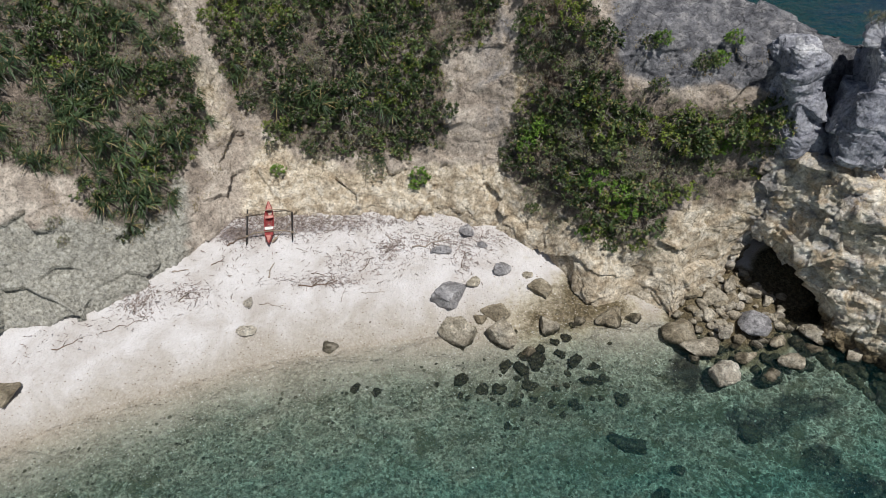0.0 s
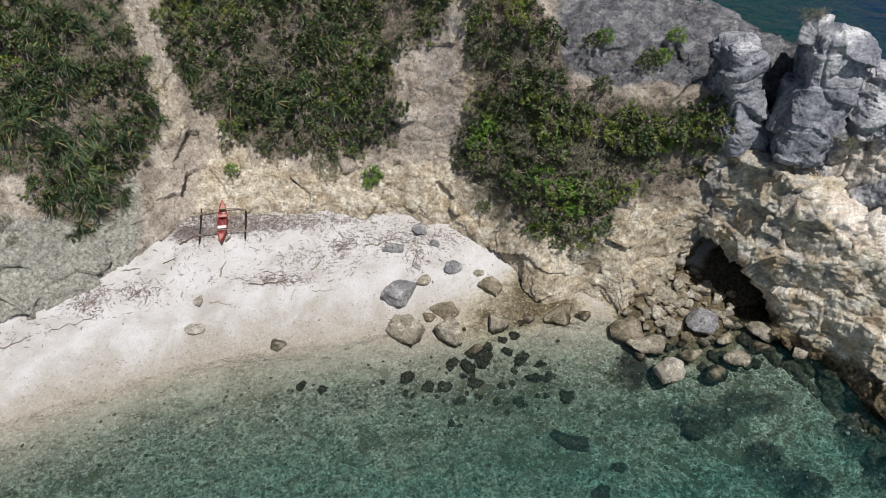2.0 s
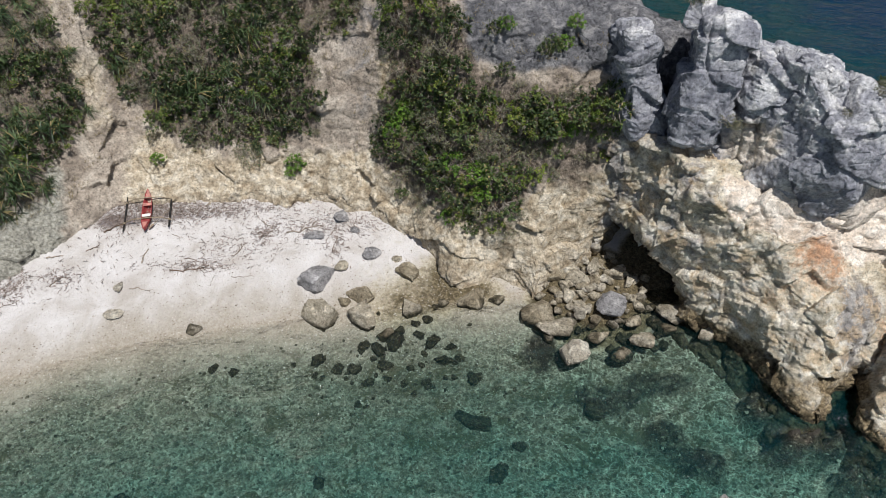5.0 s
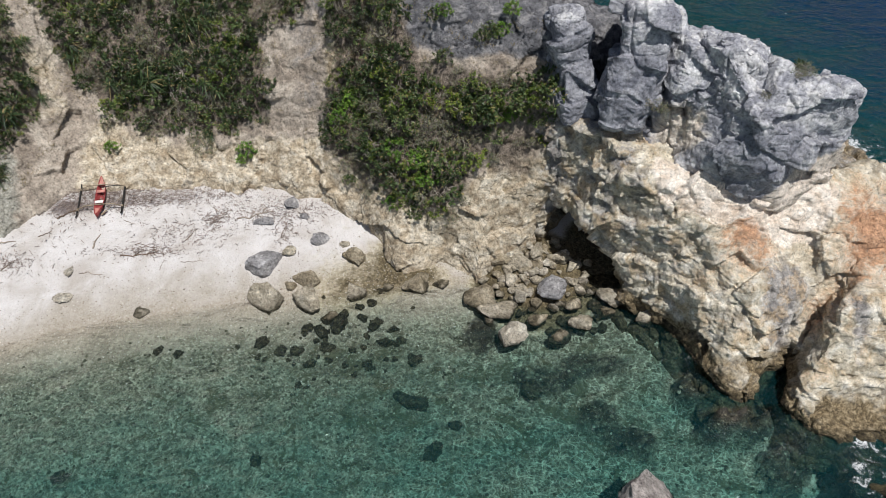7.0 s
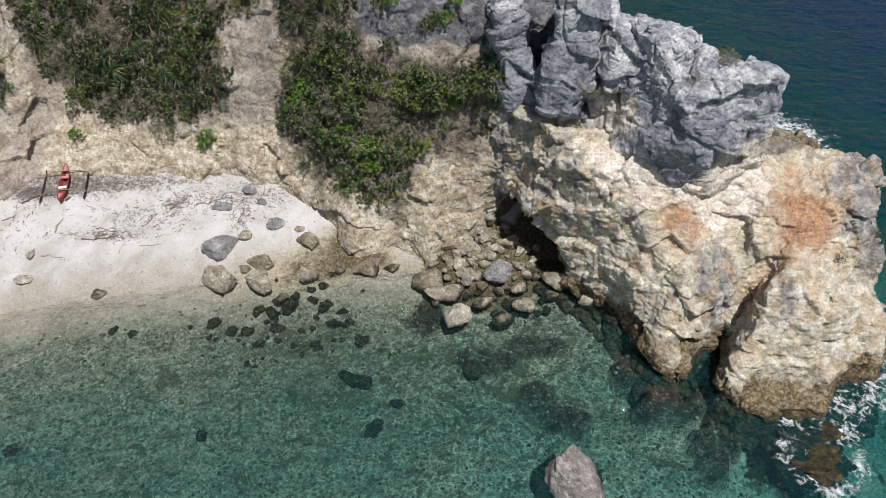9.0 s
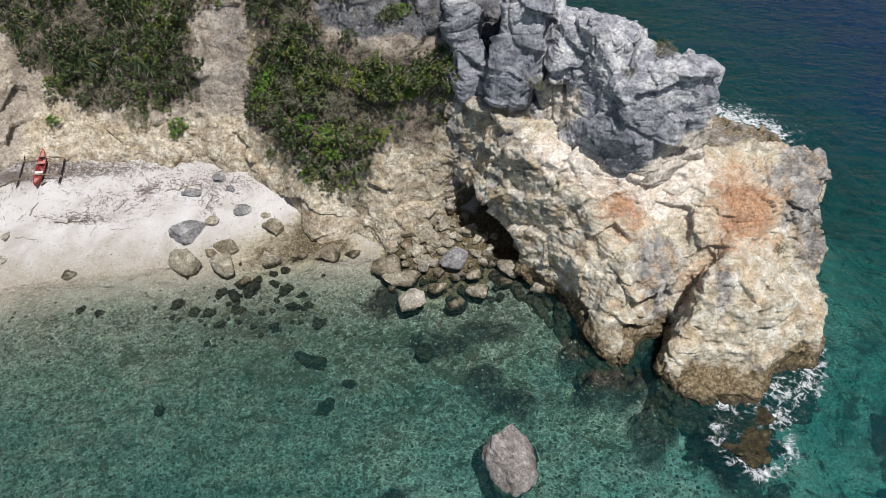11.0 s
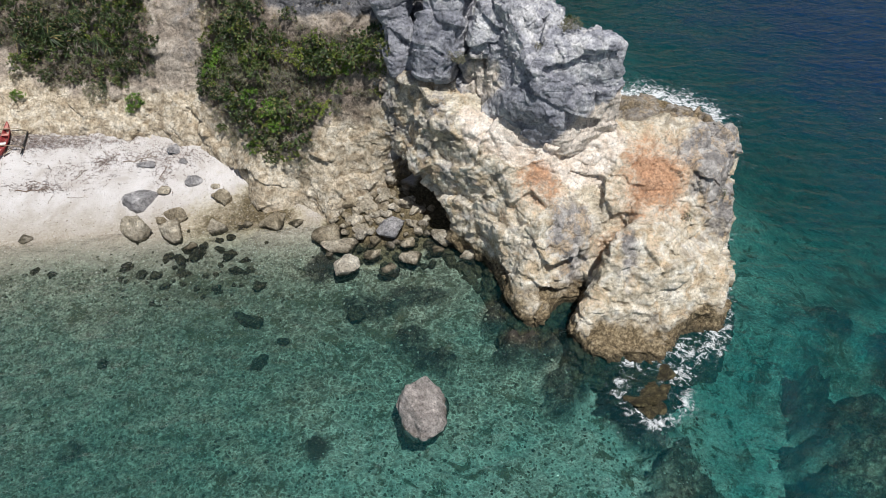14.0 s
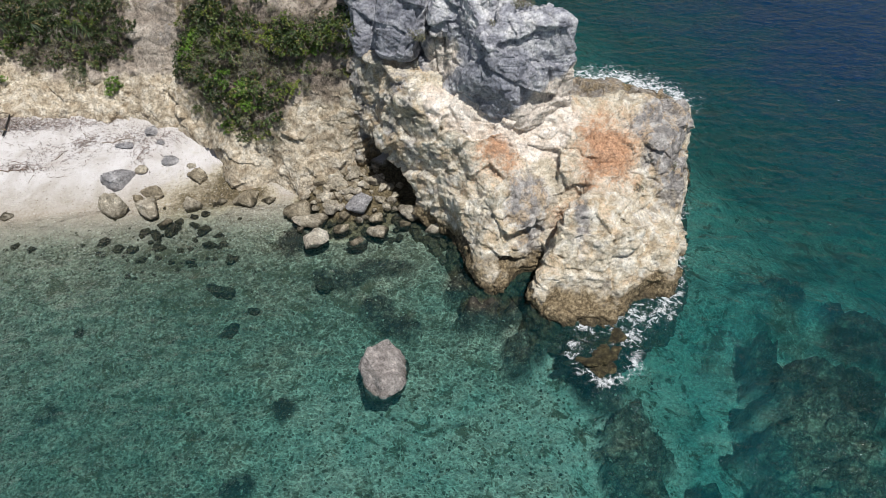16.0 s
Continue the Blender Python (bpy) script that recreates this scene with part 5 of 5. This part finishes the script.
GREY_L, TAN_L, BROWN_L = "smooth grey boulder half buried in the sand", "tan limestone boulder at the water's edge", "brown weathered boulder at the water's edge"
PILE_G, SHORE_G, SUNK_G = "boulders below the cave", "boulders on the beach", "sunken boulders"
for k, (x, y, hx, hy, hz, mat, label, turn) in enumerate((
        (0.0, 24.7, 1.2, 0.95, 0.6, M_B_GREY, GREY_L, 15), (1.5, 25.5, 0.5, 0.4, 0.36, M_B_TAN, TAN_L, 40), (3.1, 26.2, 0.62, 0.55, 0.42, M_B_GREY, GREY_L, 60),
        (5.3, 25.0, 0.72, 0.6, 0.5, M_B_BROWN, BROWN_L, -20), (2.6, 23.7, 0.8, 0.62, 0.5, M_B_BROWN, BROWN_L, 10), (0.5, 22.3, 1.3, 1.0, 0.8, M_B_TAN, TAN_L, -12),
        (2.6, 22.3, 0.85, 1.05, 0.75, M_B_TAN, TAN_L, 20), (5.3, 22.8, 0.62, 0.68, 0.6, M_B_TAN, TAN_L, 35), (4.0, 21.2, 0.5, 0.5, 0.42, M_B_BROWN, BROWN_L, 0),
        (8.9, 23.4, 0.85, 0.7, 0.6, M_B_BROWN, BROWN_L, 25), (1.7, 23.2, 0.45, 0.4, 0.34, M_B_BROWN, BROWN_L, 80), (4.6, 26.0, 0.3, 0.28, 0.2, M_B_TAN, TAN_L, 10),
        (10.3, 23.5, 0.55, 0.4, 0.22, M_B_BROWN, BROWN_L, 10), (-21.7, 18.5, 0.85, 0.9, 0.55, M_B_BROWN, BROWN_L, 30), (7.2, 23.2, 0.3, 0.35, 0.25, M_B_BROWN, BROWN_L, 70),
        (-11.0, 22.6, 0.8, 0.62, 0.09, M_B_PALE, "flat pale grey stone almost buried in white sand", 0), (-11.0, 24.3, 0.3, 0.5, 0.05, M_B_PALE, "flat grey stone almost buried in white sand", 10),
        (-6.4, 21.8, 0.5, 0.45, 0.09, M_B_TAN, "flat orange brown stone awash in the shallows", 0), (1.1, 28.8, 0.6, 0.5, 0.3, M_B_GREY, GREY_L, 30), (-0.3, 27.7, 0.75, 0.5, 0.16, M_B_GREY, GREY_L, 20),
        (2.0, 27.9, 0.35, 0.3, 0.2, M_B_GREY, GREY_L, 20))):
    boulder(x, y, (hx, hy, hz), mat, label, 200 + k, 0.3 if hz > 0.25 else 0.44, turn, group=SHORE_G)
for k, (x, y, hx, hy, hz, mat, label, turn, z) in enumerate((
        (16.4, 22.6, 1.1, 1.0, 0.85, M_B_GREY, "large pale grey boulder resting on the rock pile", 20, 0.1), (14.6, 21.9, 0.42, 0.55, 0.5, M_B_PALE, "pale cream boulder standing on the rock pile", 10, 0.3),
        (13.4, 21.2, 1.1, 0.75, 0.6, M_B_TAN, TAN_L, -8, -0.1), (14.0, 19.6, 0.72, 1.1, 0.75, M_B_PALE, "pointed pale boulder standing in shallow water", 8, -0.35), (17.8, 20.3, 0.7, 0.65, 0.6, M_B_TAN, TAN_L, 0, -0.25),
        (12.5, 22.4, 0.95, 0.85, 0.55, M_B_BROWN, BROWN_L, 20, -0.1), (15.5, 20.6, 0.6, 0.5, 0.45, M_B_BROWN, BROWN_L, 20, -0.2), (16.5, 19.6, 0.6, 0.5, 0.4, M_B_BROWN, BROWN_L, 50, -0.35),
        (17.4, 21.5, 0.5, 0.5, 0.4, M_B_BROWN, BROWN_L, 50, -0.05), (20.0, 22.0, 1.1, 0.7, 0.55, M_B_TAN, TAN_L, -30, -0.05), (19.2, 21.2, 0.6, 0.5, 0.4, M_B_BROWN, BROWN_L, 0, -0.3),
        (21.3, 20.6, 0.7, 0.55, 0.5, M_B_TAN, TAN_L, 40, -0.25), (14.9, 24.2, 0.75, 0.6, 0.5, M_B_TAN, TAN_L, 15, 0.5), (15.8, 25.0, 0.6, 0.5, 0.45, M_B_TAN, TAN_L, 60, 0.75), (13.7, 24.6, 0.6, 0.5, 0.4, M_B_BROWN, BROWN_L, 0, 0.5),
        (17.3, 24.6, 0.6, 0.55, 0.4, M_B_TAN, TAN_L, 0, 0.5), (14.1, 23.2, 0.5, 0.45, 0.4, M_B_TAN, TAN_L, 30, 0.3), (15.5, 21.7, 0.5, 0.4, 0.35, M_B_BROWN, BROWN_L, 30, 0.0))):
    boulder(x, y, (hx, hy, hz), mat, label, 300 + k, 0.25, turn, z, PILE_G)
rng1 = random.Random(31)
for k in range(190):
    x, y = rng1.uniform(12.6, 19.0), rng1.uniform(20.3, 26.2)
    if y > 26.6 - 0.9 * max(0, x - 16.5) or y > 25.3 + 0.25 * (x - 13) or math.hypot(x - 16.4, y - 22.6) < 0.9 or math.hypot(x - 13.4, y - 21.2) < 0.8:
        continue
    r = rng1.uniform(0.13, 0.36)
    mat, label = rng1.choice(((M_B_TAN, TAN_L), (M_B_BROWN, BROWN_L), (M_B_TAN, TAN_L), (M_B_PALE, "small pale stone wedged in the rock pile")))
    boulder(x, y, (r * rng1.uniform(0.9, 1.4), r, r * 0.85), mat, label, 400 + k, 0.2, rng1.uniform(0, 180), group=PILE_G)
boulder(18.75, 10.1, (1.35, 1.6, 1.25), M_B_PINK, "lone pinkish grey boulder standing in the sea", 513, 0, 8, -1.15, cuts=9, rough=0.12)
boulder(30.0, 11.6, (1.4, 1.75, 0.8), M_B_AWASH, "weedy brown rock awash in white foam", 517, 0, 15, -1.5, cuts=9, rough=0.42)
for k, (x, y, r, s) in enumerate(((3.6, 20.4, 0.5, 0.8), (4.6, 20.8, 0.6, 0.9), (6.7, 20.9, 0.65, 0.5), (4.0, 19.5, 0.45, 0.6), (7.2, 19.8, 0.65, 0.7), (8.8, 18.8, 0.5, 1.0), (8.6, 16.4, 0.9, 0.9), (2.4, 19.2, 0.5, 0.9),
                                  (1.5, 19.3, 0.45, 0.9), (-4.9, 19.4, 0.35, 0.8), (-3.8, 19.2, 0.32, 1.0), (14.8, 17.0, 0.6, 1.2), (9.7, 13.9, 0.6, 0.8),
                                  (5.6, 22.0, 0.35, 0.9), (6.3, 22.3, 0.35, 0.9), (5.9, 21.3, 0.4, 0.7), (2.9, 20.6, 0.4, 0.9), (3.2, 18.6, 0.4, 0.8), (5.4, 19.4, 0.35, 0.8), (7.6, 20.6, 0.4, 0.7), (8.0, 20.0, 0.35, 0.9),
                                  (0.6, 19.8, 0.5, 0.8), (4.8, 21.6, 0.35, 1.0), (10.8, 15.2, 0.4, 1), (-8.0, 12.8, 0.5, 0.7), (1.2, 13.6, 0.4, 0.9), (6.3, 18.6, 0.35, 0.9))):
    boulder(x, y, (r * 0.85, r * s * 0.85, r * 0.5), M_B_WEED, "dark weed-covered boulder under clear water", 520 + k, 0.42 if r > 0.8 else 0.3, (k * 37) % 90 - 45, group=SUNK_G, cuts=9, rough=0.34)
for k in range(46):
    x, y = rng1.gauss(4.6, 2.6), rng1.gauss(19.6, 1.3)
    r = rng1.uniform(0.1, 0.24)
    boulder(x, y, (r, r * 0.8, r * 0.6), M_B_WEED, "dark weed-covered stone under clear water", 600 + k, 0.3, rng1.uniform(0, 180), group=SUNK_G, cuts=9, rough=0.3)


# ---------------------------------------------------------------- outrigger canoe
M_RED = plain("faded_red_paint", (0.3, 0.03, 0.035), 0.55, 0.3, 7, (0.4, 0.09, 0.085))
M_PALE_RED = plain("bleached_red_paint", (0.55, 0.24, 0.2), 0.65, 0.25, 8)
M_WHITE = plain("white_paint", (0.78, 0.76, 0.72), 0.6, 0.1, 8)
M_BLACK = plain("black_painted_bamboo", (0.022, 0.021, 0.02), 0.6, 0.35, 8)
M_BAMBOO = plain("weathered_bamboo", (0.3, 0.24, 0.17), 0.75, 0.3, 8)
M_DRIFT = plain("bleached_driftwood", (0.33, 0.28, 0.23), 0.9, 0.35, 10)
M_BROWNWOOD = plain("brown_driftwood", (0.16, 0.11, 0.075), 0.9, 0.4, 10)
M_WRACK = plain("dry_seagrass", (0.22, 0.165, 0.135), 0.95, 0.45, 9, (0.42, 0.34, 0.3))


def rod(path, radii, name, material_, sides=8):
    soup = Soup()
    soup.tube([Vector(p) for p in path], radii, sides)
    n = len(path)
    soup.f.append(tuple(range(sides))[::-1])
    soup.f.append(tuple((n - 1) * sides + s for s in range(sides)))
    me = soup.mesh(name, material_)
    me.polygons.foreach_set("use_smooth", np.ones(len(me.polygons), bool))
    return me


def canoe_shell(length, beam, depth, thick):
    """Hull skin, outside and inside, pointed at both ends."""
    n, m = 25, 9
    verts, faces = [], []
    for shell in (0, 1):
        for i in range(n):
            t = i / (n - 1) * 2 - 1
            w = (beam / 2 - shell * thick) * max(1 - abs(t) ** 2.4, 0.02) ** 0.8
            rocker = 0.16 * abs(t) ** 2.5
            for j in range(m):
                a = (j / (m - 1) * 2 - 1)
                x = w * math.copysign(abs(a) ** 0.75, a)
                z = depth * abs(a) ** 2.4 * (1 + 0.0 * t) + rocker + shell * thick * (1 - abs(a) ** 4)
                verts.append((x, t * (length / 2 - shell * 0.03), z + 0.1 * abs(t) ** 4))
    for shell in (0, 1):
        o = shell * n * m
        for i in range(n - 1):
            for j in range(m - 1):
                q = (o + i * m + j, o + (i + 1) * m + j, o + (i + 1) * m + j + 1, o + i * m + j + 1)
                faces.append(q if shell else q[::-1])
    for j in (0, m - 1):
        for i in range(n - 1):
            a, b, c, d = i * m + j, (i + 1) * m + j, n * m + (i + 1) * m + j, n * m + i * m + j
            faces.append((a, b, c, d) if j == 0 else (d, c, b, a))
    for i in (0, n - 1):
        for j in range(m - 1):
            a, b, c, d = i * m + j, i * m + j + 1, n * m + i * m + j + 1, n * m + i * m + j
            faces.append((a, b, c, d) if i else (d, c, b, a))
    return verts, faces


def slab(name, sx, sy, sz, material_, bevel=0.012):
    bm = bmesh.new()
    bmesh.ops.create_cube(bm, size=1.0)
    bmesh.ops.scale(bm, vec=(sx, sy, sz), verts=bm.verts)
    bmesh.ops.bevel(bm, geom=bm.edges[:], offset=bevel, segments=2, affect="EDGES")
    me = bpy.data.meshes.new(name)
    bm.to_mesh(me)
    bm.free()
    me.materials.append(material_)
    return me


def canoe():
    root = thing("outrigger_canoe", "small red wooden outrigger canoe with black floats on sand", "canoe")
    verts, faces = canoe_shell(2.9, 0.58, 0.36, 0.03)
    part("hull", mesh_of("hull", verts, faces, [M_RED]), root)
    for y, w, mat, label in ((0.95, 0.4, M_PALE_RED, ""), (0.45, 0.5, M_PALE_RED, ""), (-0.35, 0.52, M_WHITE, "white painted seat board"), (-0.75, 0.48, M_RED, "")):
        seat = part("seat", slab("seat", w, 0.2, 0.03, mat), root, label)
        seat.location = (0, y, 0.36)
    for y, sign in ((1.18, 1), (-1.18, -1)):
        deck = part("deck", mesh_of("deck", [(-0.16, y - sign * 0.32, 0.42), (0.16, y - sign * 0.32, 0.42), (0.0, y + sign * 0.3, 0.56), (-0.15, y - sign * 0.32, 0.39), (0.15, y - sign * 0.32, 0.39), (0.0, y + sign * 0.29, 0.5)],
                                        [(0, 1, 2), (5, 4, 3), (0, 3, 4, 1), (1, 4, 5, 2), (2, 5, 3, 0)], [M_PALE_RED], smooth=False), root, "bleached pale red end deck")
    for y in (0.85, -0.65):
        boom = part("boom", rod([(-1.32, y, 0.16), (-0.8, y, 0.44), (0, y, 0.5), (0.8, y, 0.44), (1.32, y, 0.16)], (0.028, 0.032, 0.034, 0.032, 0.028), "boom", M_BAMBOO), root)
    for x in (-1.3, 1.3):
        part("float", rod([(x, -1.25, 0.2), (x, -1.05, 0.12), (x, 0, 0.1), (x, 1.0, 0.13), (x, 1.25, 0.24)], (0.03, 0.052, 0.056, 0.052, 0.028), "float", M_BLACK, 10), root, "black painted bamboo float")
        for y in (0.85, -0.65):
            part("lashing", rod([(x, y - 0.06, 0.14), (x, y + 0.06, 0.14)], (0.075, 0.075), "lashing", M_BAMBOO, 10), root)
    root.matrix_world = pose(-10.4, 29.1, float(ground_height(np.array([-10.4]), np.array([29.1]))[0]) + 0.02, 14.5, 0, 7)
    paddle = thing("paddle", "bare wooden paddle leaning against the canoe", "paddle")
    part("shaft", rod([(-0.75, 0, 0.05), (0.55, 0, 0.42)], (0.018, 0.016), "shaft", M_BAMBOO), paddle)
    blade_ = part("blade", slab("blade", 0.4, 0.14, 0.02, M_BAMBOO), paddle)
    blade_.matrix_local = pose(-0.85, 0, 0.03, 0, -16, 0)
    paddle.matrix_world = pose(-9.45, 28.75, float(ground_height(np.array([-9.45]), np.array([28.75]))[0]) + 0.02, 0, 0, 50)


canoe()

# ---------------------------------------------------------------- driftwood, wrack and pebbles
def driftwood(x, y, length, radius, turn, material_, label, seed, forks=2):
    rng = random.Random(seed)
    root = thing("driftwood", label, "driftwood", "driftwood on the beach")
    n = 7
    way = Vector((math.cos(radians(turn)), math.sin(radians(turn)), 0))
    side = Vector((-way.y, way.x, 0))

    def on_sand(p, lift):
        return Vector((p.x - x, p.y - y, float(ground_height(np.array([p.x]), np.array([p.y]))[0]) + lift))

    wob = [rng.uniform(-1, 1) * 0.06 * length for _ in range(n)]
    flat_path = [Vector((x, y, 0)) + way * (length * (k / (n - 1) - 0.5)) + side * wob[k] for k in range(n)]
    path = [on_sand(p, radius * 0.8) for p in flat_path]
    part("log", rod(path, [radius * (1 - 0.55 * k / (n - 1)) for k in range(n)], "log", material_, 7), root)
    for _ in range(forks):
        k = rng.randrange(2, n - 1)
        out = (way + side * rng.choice((-1, 1)) * rng.uniform(0.5, 1.2)).normalized()
        tip = flat_path[k] + out * length * rng.uniform(0.15, 0.32)
        a, b = path[k], on_sand(tip, radius * 0.5 + rng.uniform(0, 0.15))
        part("branch", rod([a, (a + b) / 2 + Vector((0, 0, 0.04)), b], (radius * 0.5, radius * 0.4, radius * 0.22), "branch", material_, 6), root)
    root.location = (x, y, 0)


WOOD_L = "bleached driftwood branch lying on white sand"
for k, (x, y, length, r, turn, mat, label, forks) in enumerate((
        (-10.0, 26.2, 1.0, 0.05, 80, M_DRIFT, "short grey driftwood post stuck in the sand", 0), (-7.3, 25.4, 2.2, 0.04, 8, M_BROWNWOOD, WOOD_L, 3), (-0.9, 28.0, 2.3, 0.05, 12, M_DRIFT, WOOD_L, 3),
        (-9.7, 24.1, 1.3, 0.03, -4, M_DRIFT, WOOD_L, 1), (-4.2, 24.95, 1.3, 0.022, 5, M_DRIFT, WOOD_L, 0), (-19.6, 21.3, 1.5, 0.03, 28, M_BROWNWOOD, WOOD_L, 1), (-14.9, 25.9, 0.9, 0.05, 15, M_DRIFT, WOOD_L, 0),
        (-14.4, 24.4, 0.9, 0.03, 50, M_BROWNWOOD, WOOD_L, 2), (-7.1, 26.0, 1.3, 0.025, -12, M_BROWNWOOD, WOOD_L, 2), (-4.6, 26.8, 1.0, 0.025, 60, M_BROWNWOOD, WOOD_L, 2), (0.9, 27.0, 1.1, 0.025, 75, M_BROWNWOOD, WOOD_L, 1),
        (-3.2, 28.4, 1.1, 0.03, -35, M_DRIFT, WOOD_L, 2), (-13.0, 26.6, 0.8, 0.03, 35, M_BROWNWOOD, WOOD_L, 1), (-8.4, 27.6, 0.7, 0.025, -20, M_DRIFT, WOOD_L, 1), (15.0, 23.5, 1.2, 0.03, -30, M_DRIFT, "thin bleached stick on the rock pile", 0),
        (-17.0, 22.6, 2.4, 0.022, 24, M_BROWNWOOD, WOOD_L, 2), (-12.2, 28.0, 1.1, 0.06, 35, M_BROWNWOOD, WOOD_L, 2), (-5.9, 24.7, 0.7, 0.02, 80, M_DRIFT, WOOD_L, 1))):
    driftwood(x, y, length, r, turn, mat, label, 700 + k, forks)


def wrack():
    """Dry seagrass, twigs and leaves washed up in lines and heaps."""
    rng = random.Random(77)
    soup = Soup()
    heaps = ((-12.2, 28.7, 0.9, 0.5, 520), (-8.0, 29.5, 2.2, 0.35, 700), (-9.6, 28.9, 1.2, 0.4, 300), (-3.3, 27.8, 0.35, 0.3, 160), (-16.8, 23.6, 0.55, 0.35, 170), (-16.6, 24.4, 0.5, 0.3, 110), (-14.2, 24.6, 0.7, 0.3, 130),
             (-6.9, 25.6, 1.4, 0.2, 200), (-1.0, 28.2, 1.5, 0.5, 260), (2.0, 28.4, 1.3, 0.5, 220), (-5.0, 26.9, 1.4, 0.5, 160), (-11.3, 29.7, 1.6, 0.35, 420), (-4.8, 29.7, 2.0, 0.3, 260), (0.9, 26.9, 0.35, 0.7, 90))
    spots = []
    for hx, hy, sx, sy, count in heaps:
        spots += [(rng.gauss(hx, sx), rng.gauss(hy, sy)) for _ in range(int(count * 1.5))]
    for _ in range(800):
        x = rng.uniform(-22, 4)
        spots.append((x, float(along(SHORE, x)) + rng.choice((rng.gauss(4.6, 0.5), rng.gauss(6.2, 0.8), rng.gauss(7.5, 0.9)))))
    for x, y in spots:
        soup.v.append(Vector((x, y, 0)))
    pts = np.array([tuple(v) for v in soup.v])
    zs = ground_height(pts[:, 0], pts[:, 1])
    soup.v = []
    for (x, y, _), z in zip(pts, zs):
        way = unit(rng)
        way.z *= 0.25
        soup.blade(Vector((x, y, z + 0.02 + rng.uniform(0, 0.05))), way.normalized(), Vector((0, 0, 1)), rng.uniform(0.1, 0.42), rng.uniform(0.02, 0.055), rng.uniform(-0.05, 0.1), 2)
    return tagged(new("beach_wrack", soup.mesh("beach_wrack", M_WRACK)), "brown dry seagrass and twigs washed up on sand", "beach litter", kind="stuff")


wrack()


def stone_material(name, *stops):
    """Loose stones, each of its own tone."""
    m = Nodes(name, 0.85)
    each = m.node("ShaderNodeNewGeometry").outputs["Random Per Island"]
    return m.done(m.grainy(m.ramp(each, *stops), 12.0, 0.6, 1.2), m.bump(m.noise(30, 5, 0.65), 0.4, 0.02))


M_PEB = stone_material("pebbles", (0.0, (0.16, 0.12, 0.085)), (0.3, (0.36, 0.3, 0.24)), (0.6, (0.5, 0.45, 0.39)), (1.0, (0.7, 0.66, 0.61)))
M_COBBLE = stone_material("cobbles", (0.0, (0.05, 0.045, 0.03)), (0.4, (0.12, 0.11, 0.078)), (0.75, (0.2, 0.185, 0.135)), (1.0, (0.42, 0.395, 0.31)))


def strew(name, x, y, r, seed, material_, label, category):
    """Small five-sided stones on the ground."""
    rs = np.random.RandomState(seed)
    n = len(x)
    z = bed_height(x, y)
    dome = np.array(((0, 0, 0.8), (0.9, 0, 0.0), (0.25, 0.85, -0.1), (-0.75, 0.5, 0.0), (-0.7, -0.55, -0.1), (0.3, -0.85, 0.0)))
    faces = [(0, a, a % 5 + 1) for a in range(1, 6)]
    v = dome[None] * rs.uniform(0.65, 1.35, (n, 6, 3)) * r[:, None, None] + np.stack([x, y, z], -1)[:, None]
    f = np.array(faces)[None] + (np.arange(n) * 6)[:, None, None]
    return tagged(new(name, mesh_of(name, v.reshape(-1, 3), f.reshape(-1, 3), [material_], smooth=False)), label, category, kind="stuff")


def pebbles():
    rs = np.random.RandomState(5)
    n = 9000
    x = rs.uniform(-23, 12, n)
    y = np.interp(x, [p[0] for p in SHORE], [p[1] for p in SHORE]) + rs.normal(-0.6, 2.0, n)
    strew("coral_rubble", x, y, 0.018 + 0.04 * rs.rand(n) ** 3, 6, M_PEB, "white and brown coral rubble strewn on the beach", "pebbles")
    n = 22000
    x, y = rs.uniform(-20, 34, n), rs.uniform(3, 21, n)
    deep = np.interp(x, [p[0] for p in SHORE], [p[1] for p in SHORE]) - y
    keep = (deep > 1.5) & (rs.rand(n) < 0.35 + 0.65 * ramp(deep, 2, 6)) & (polygon_distance(x, y, COAST) < -0.4)
    x, y = x[keep], y[keep]
    strew("sea_bed_cobbles", x, y, 0.035 + 0.1 * rs.rand(len(x)) ** 3, 7, M_COBBLE, "grey and white cobbles on the sea bed", "cobbles")


pebbles()
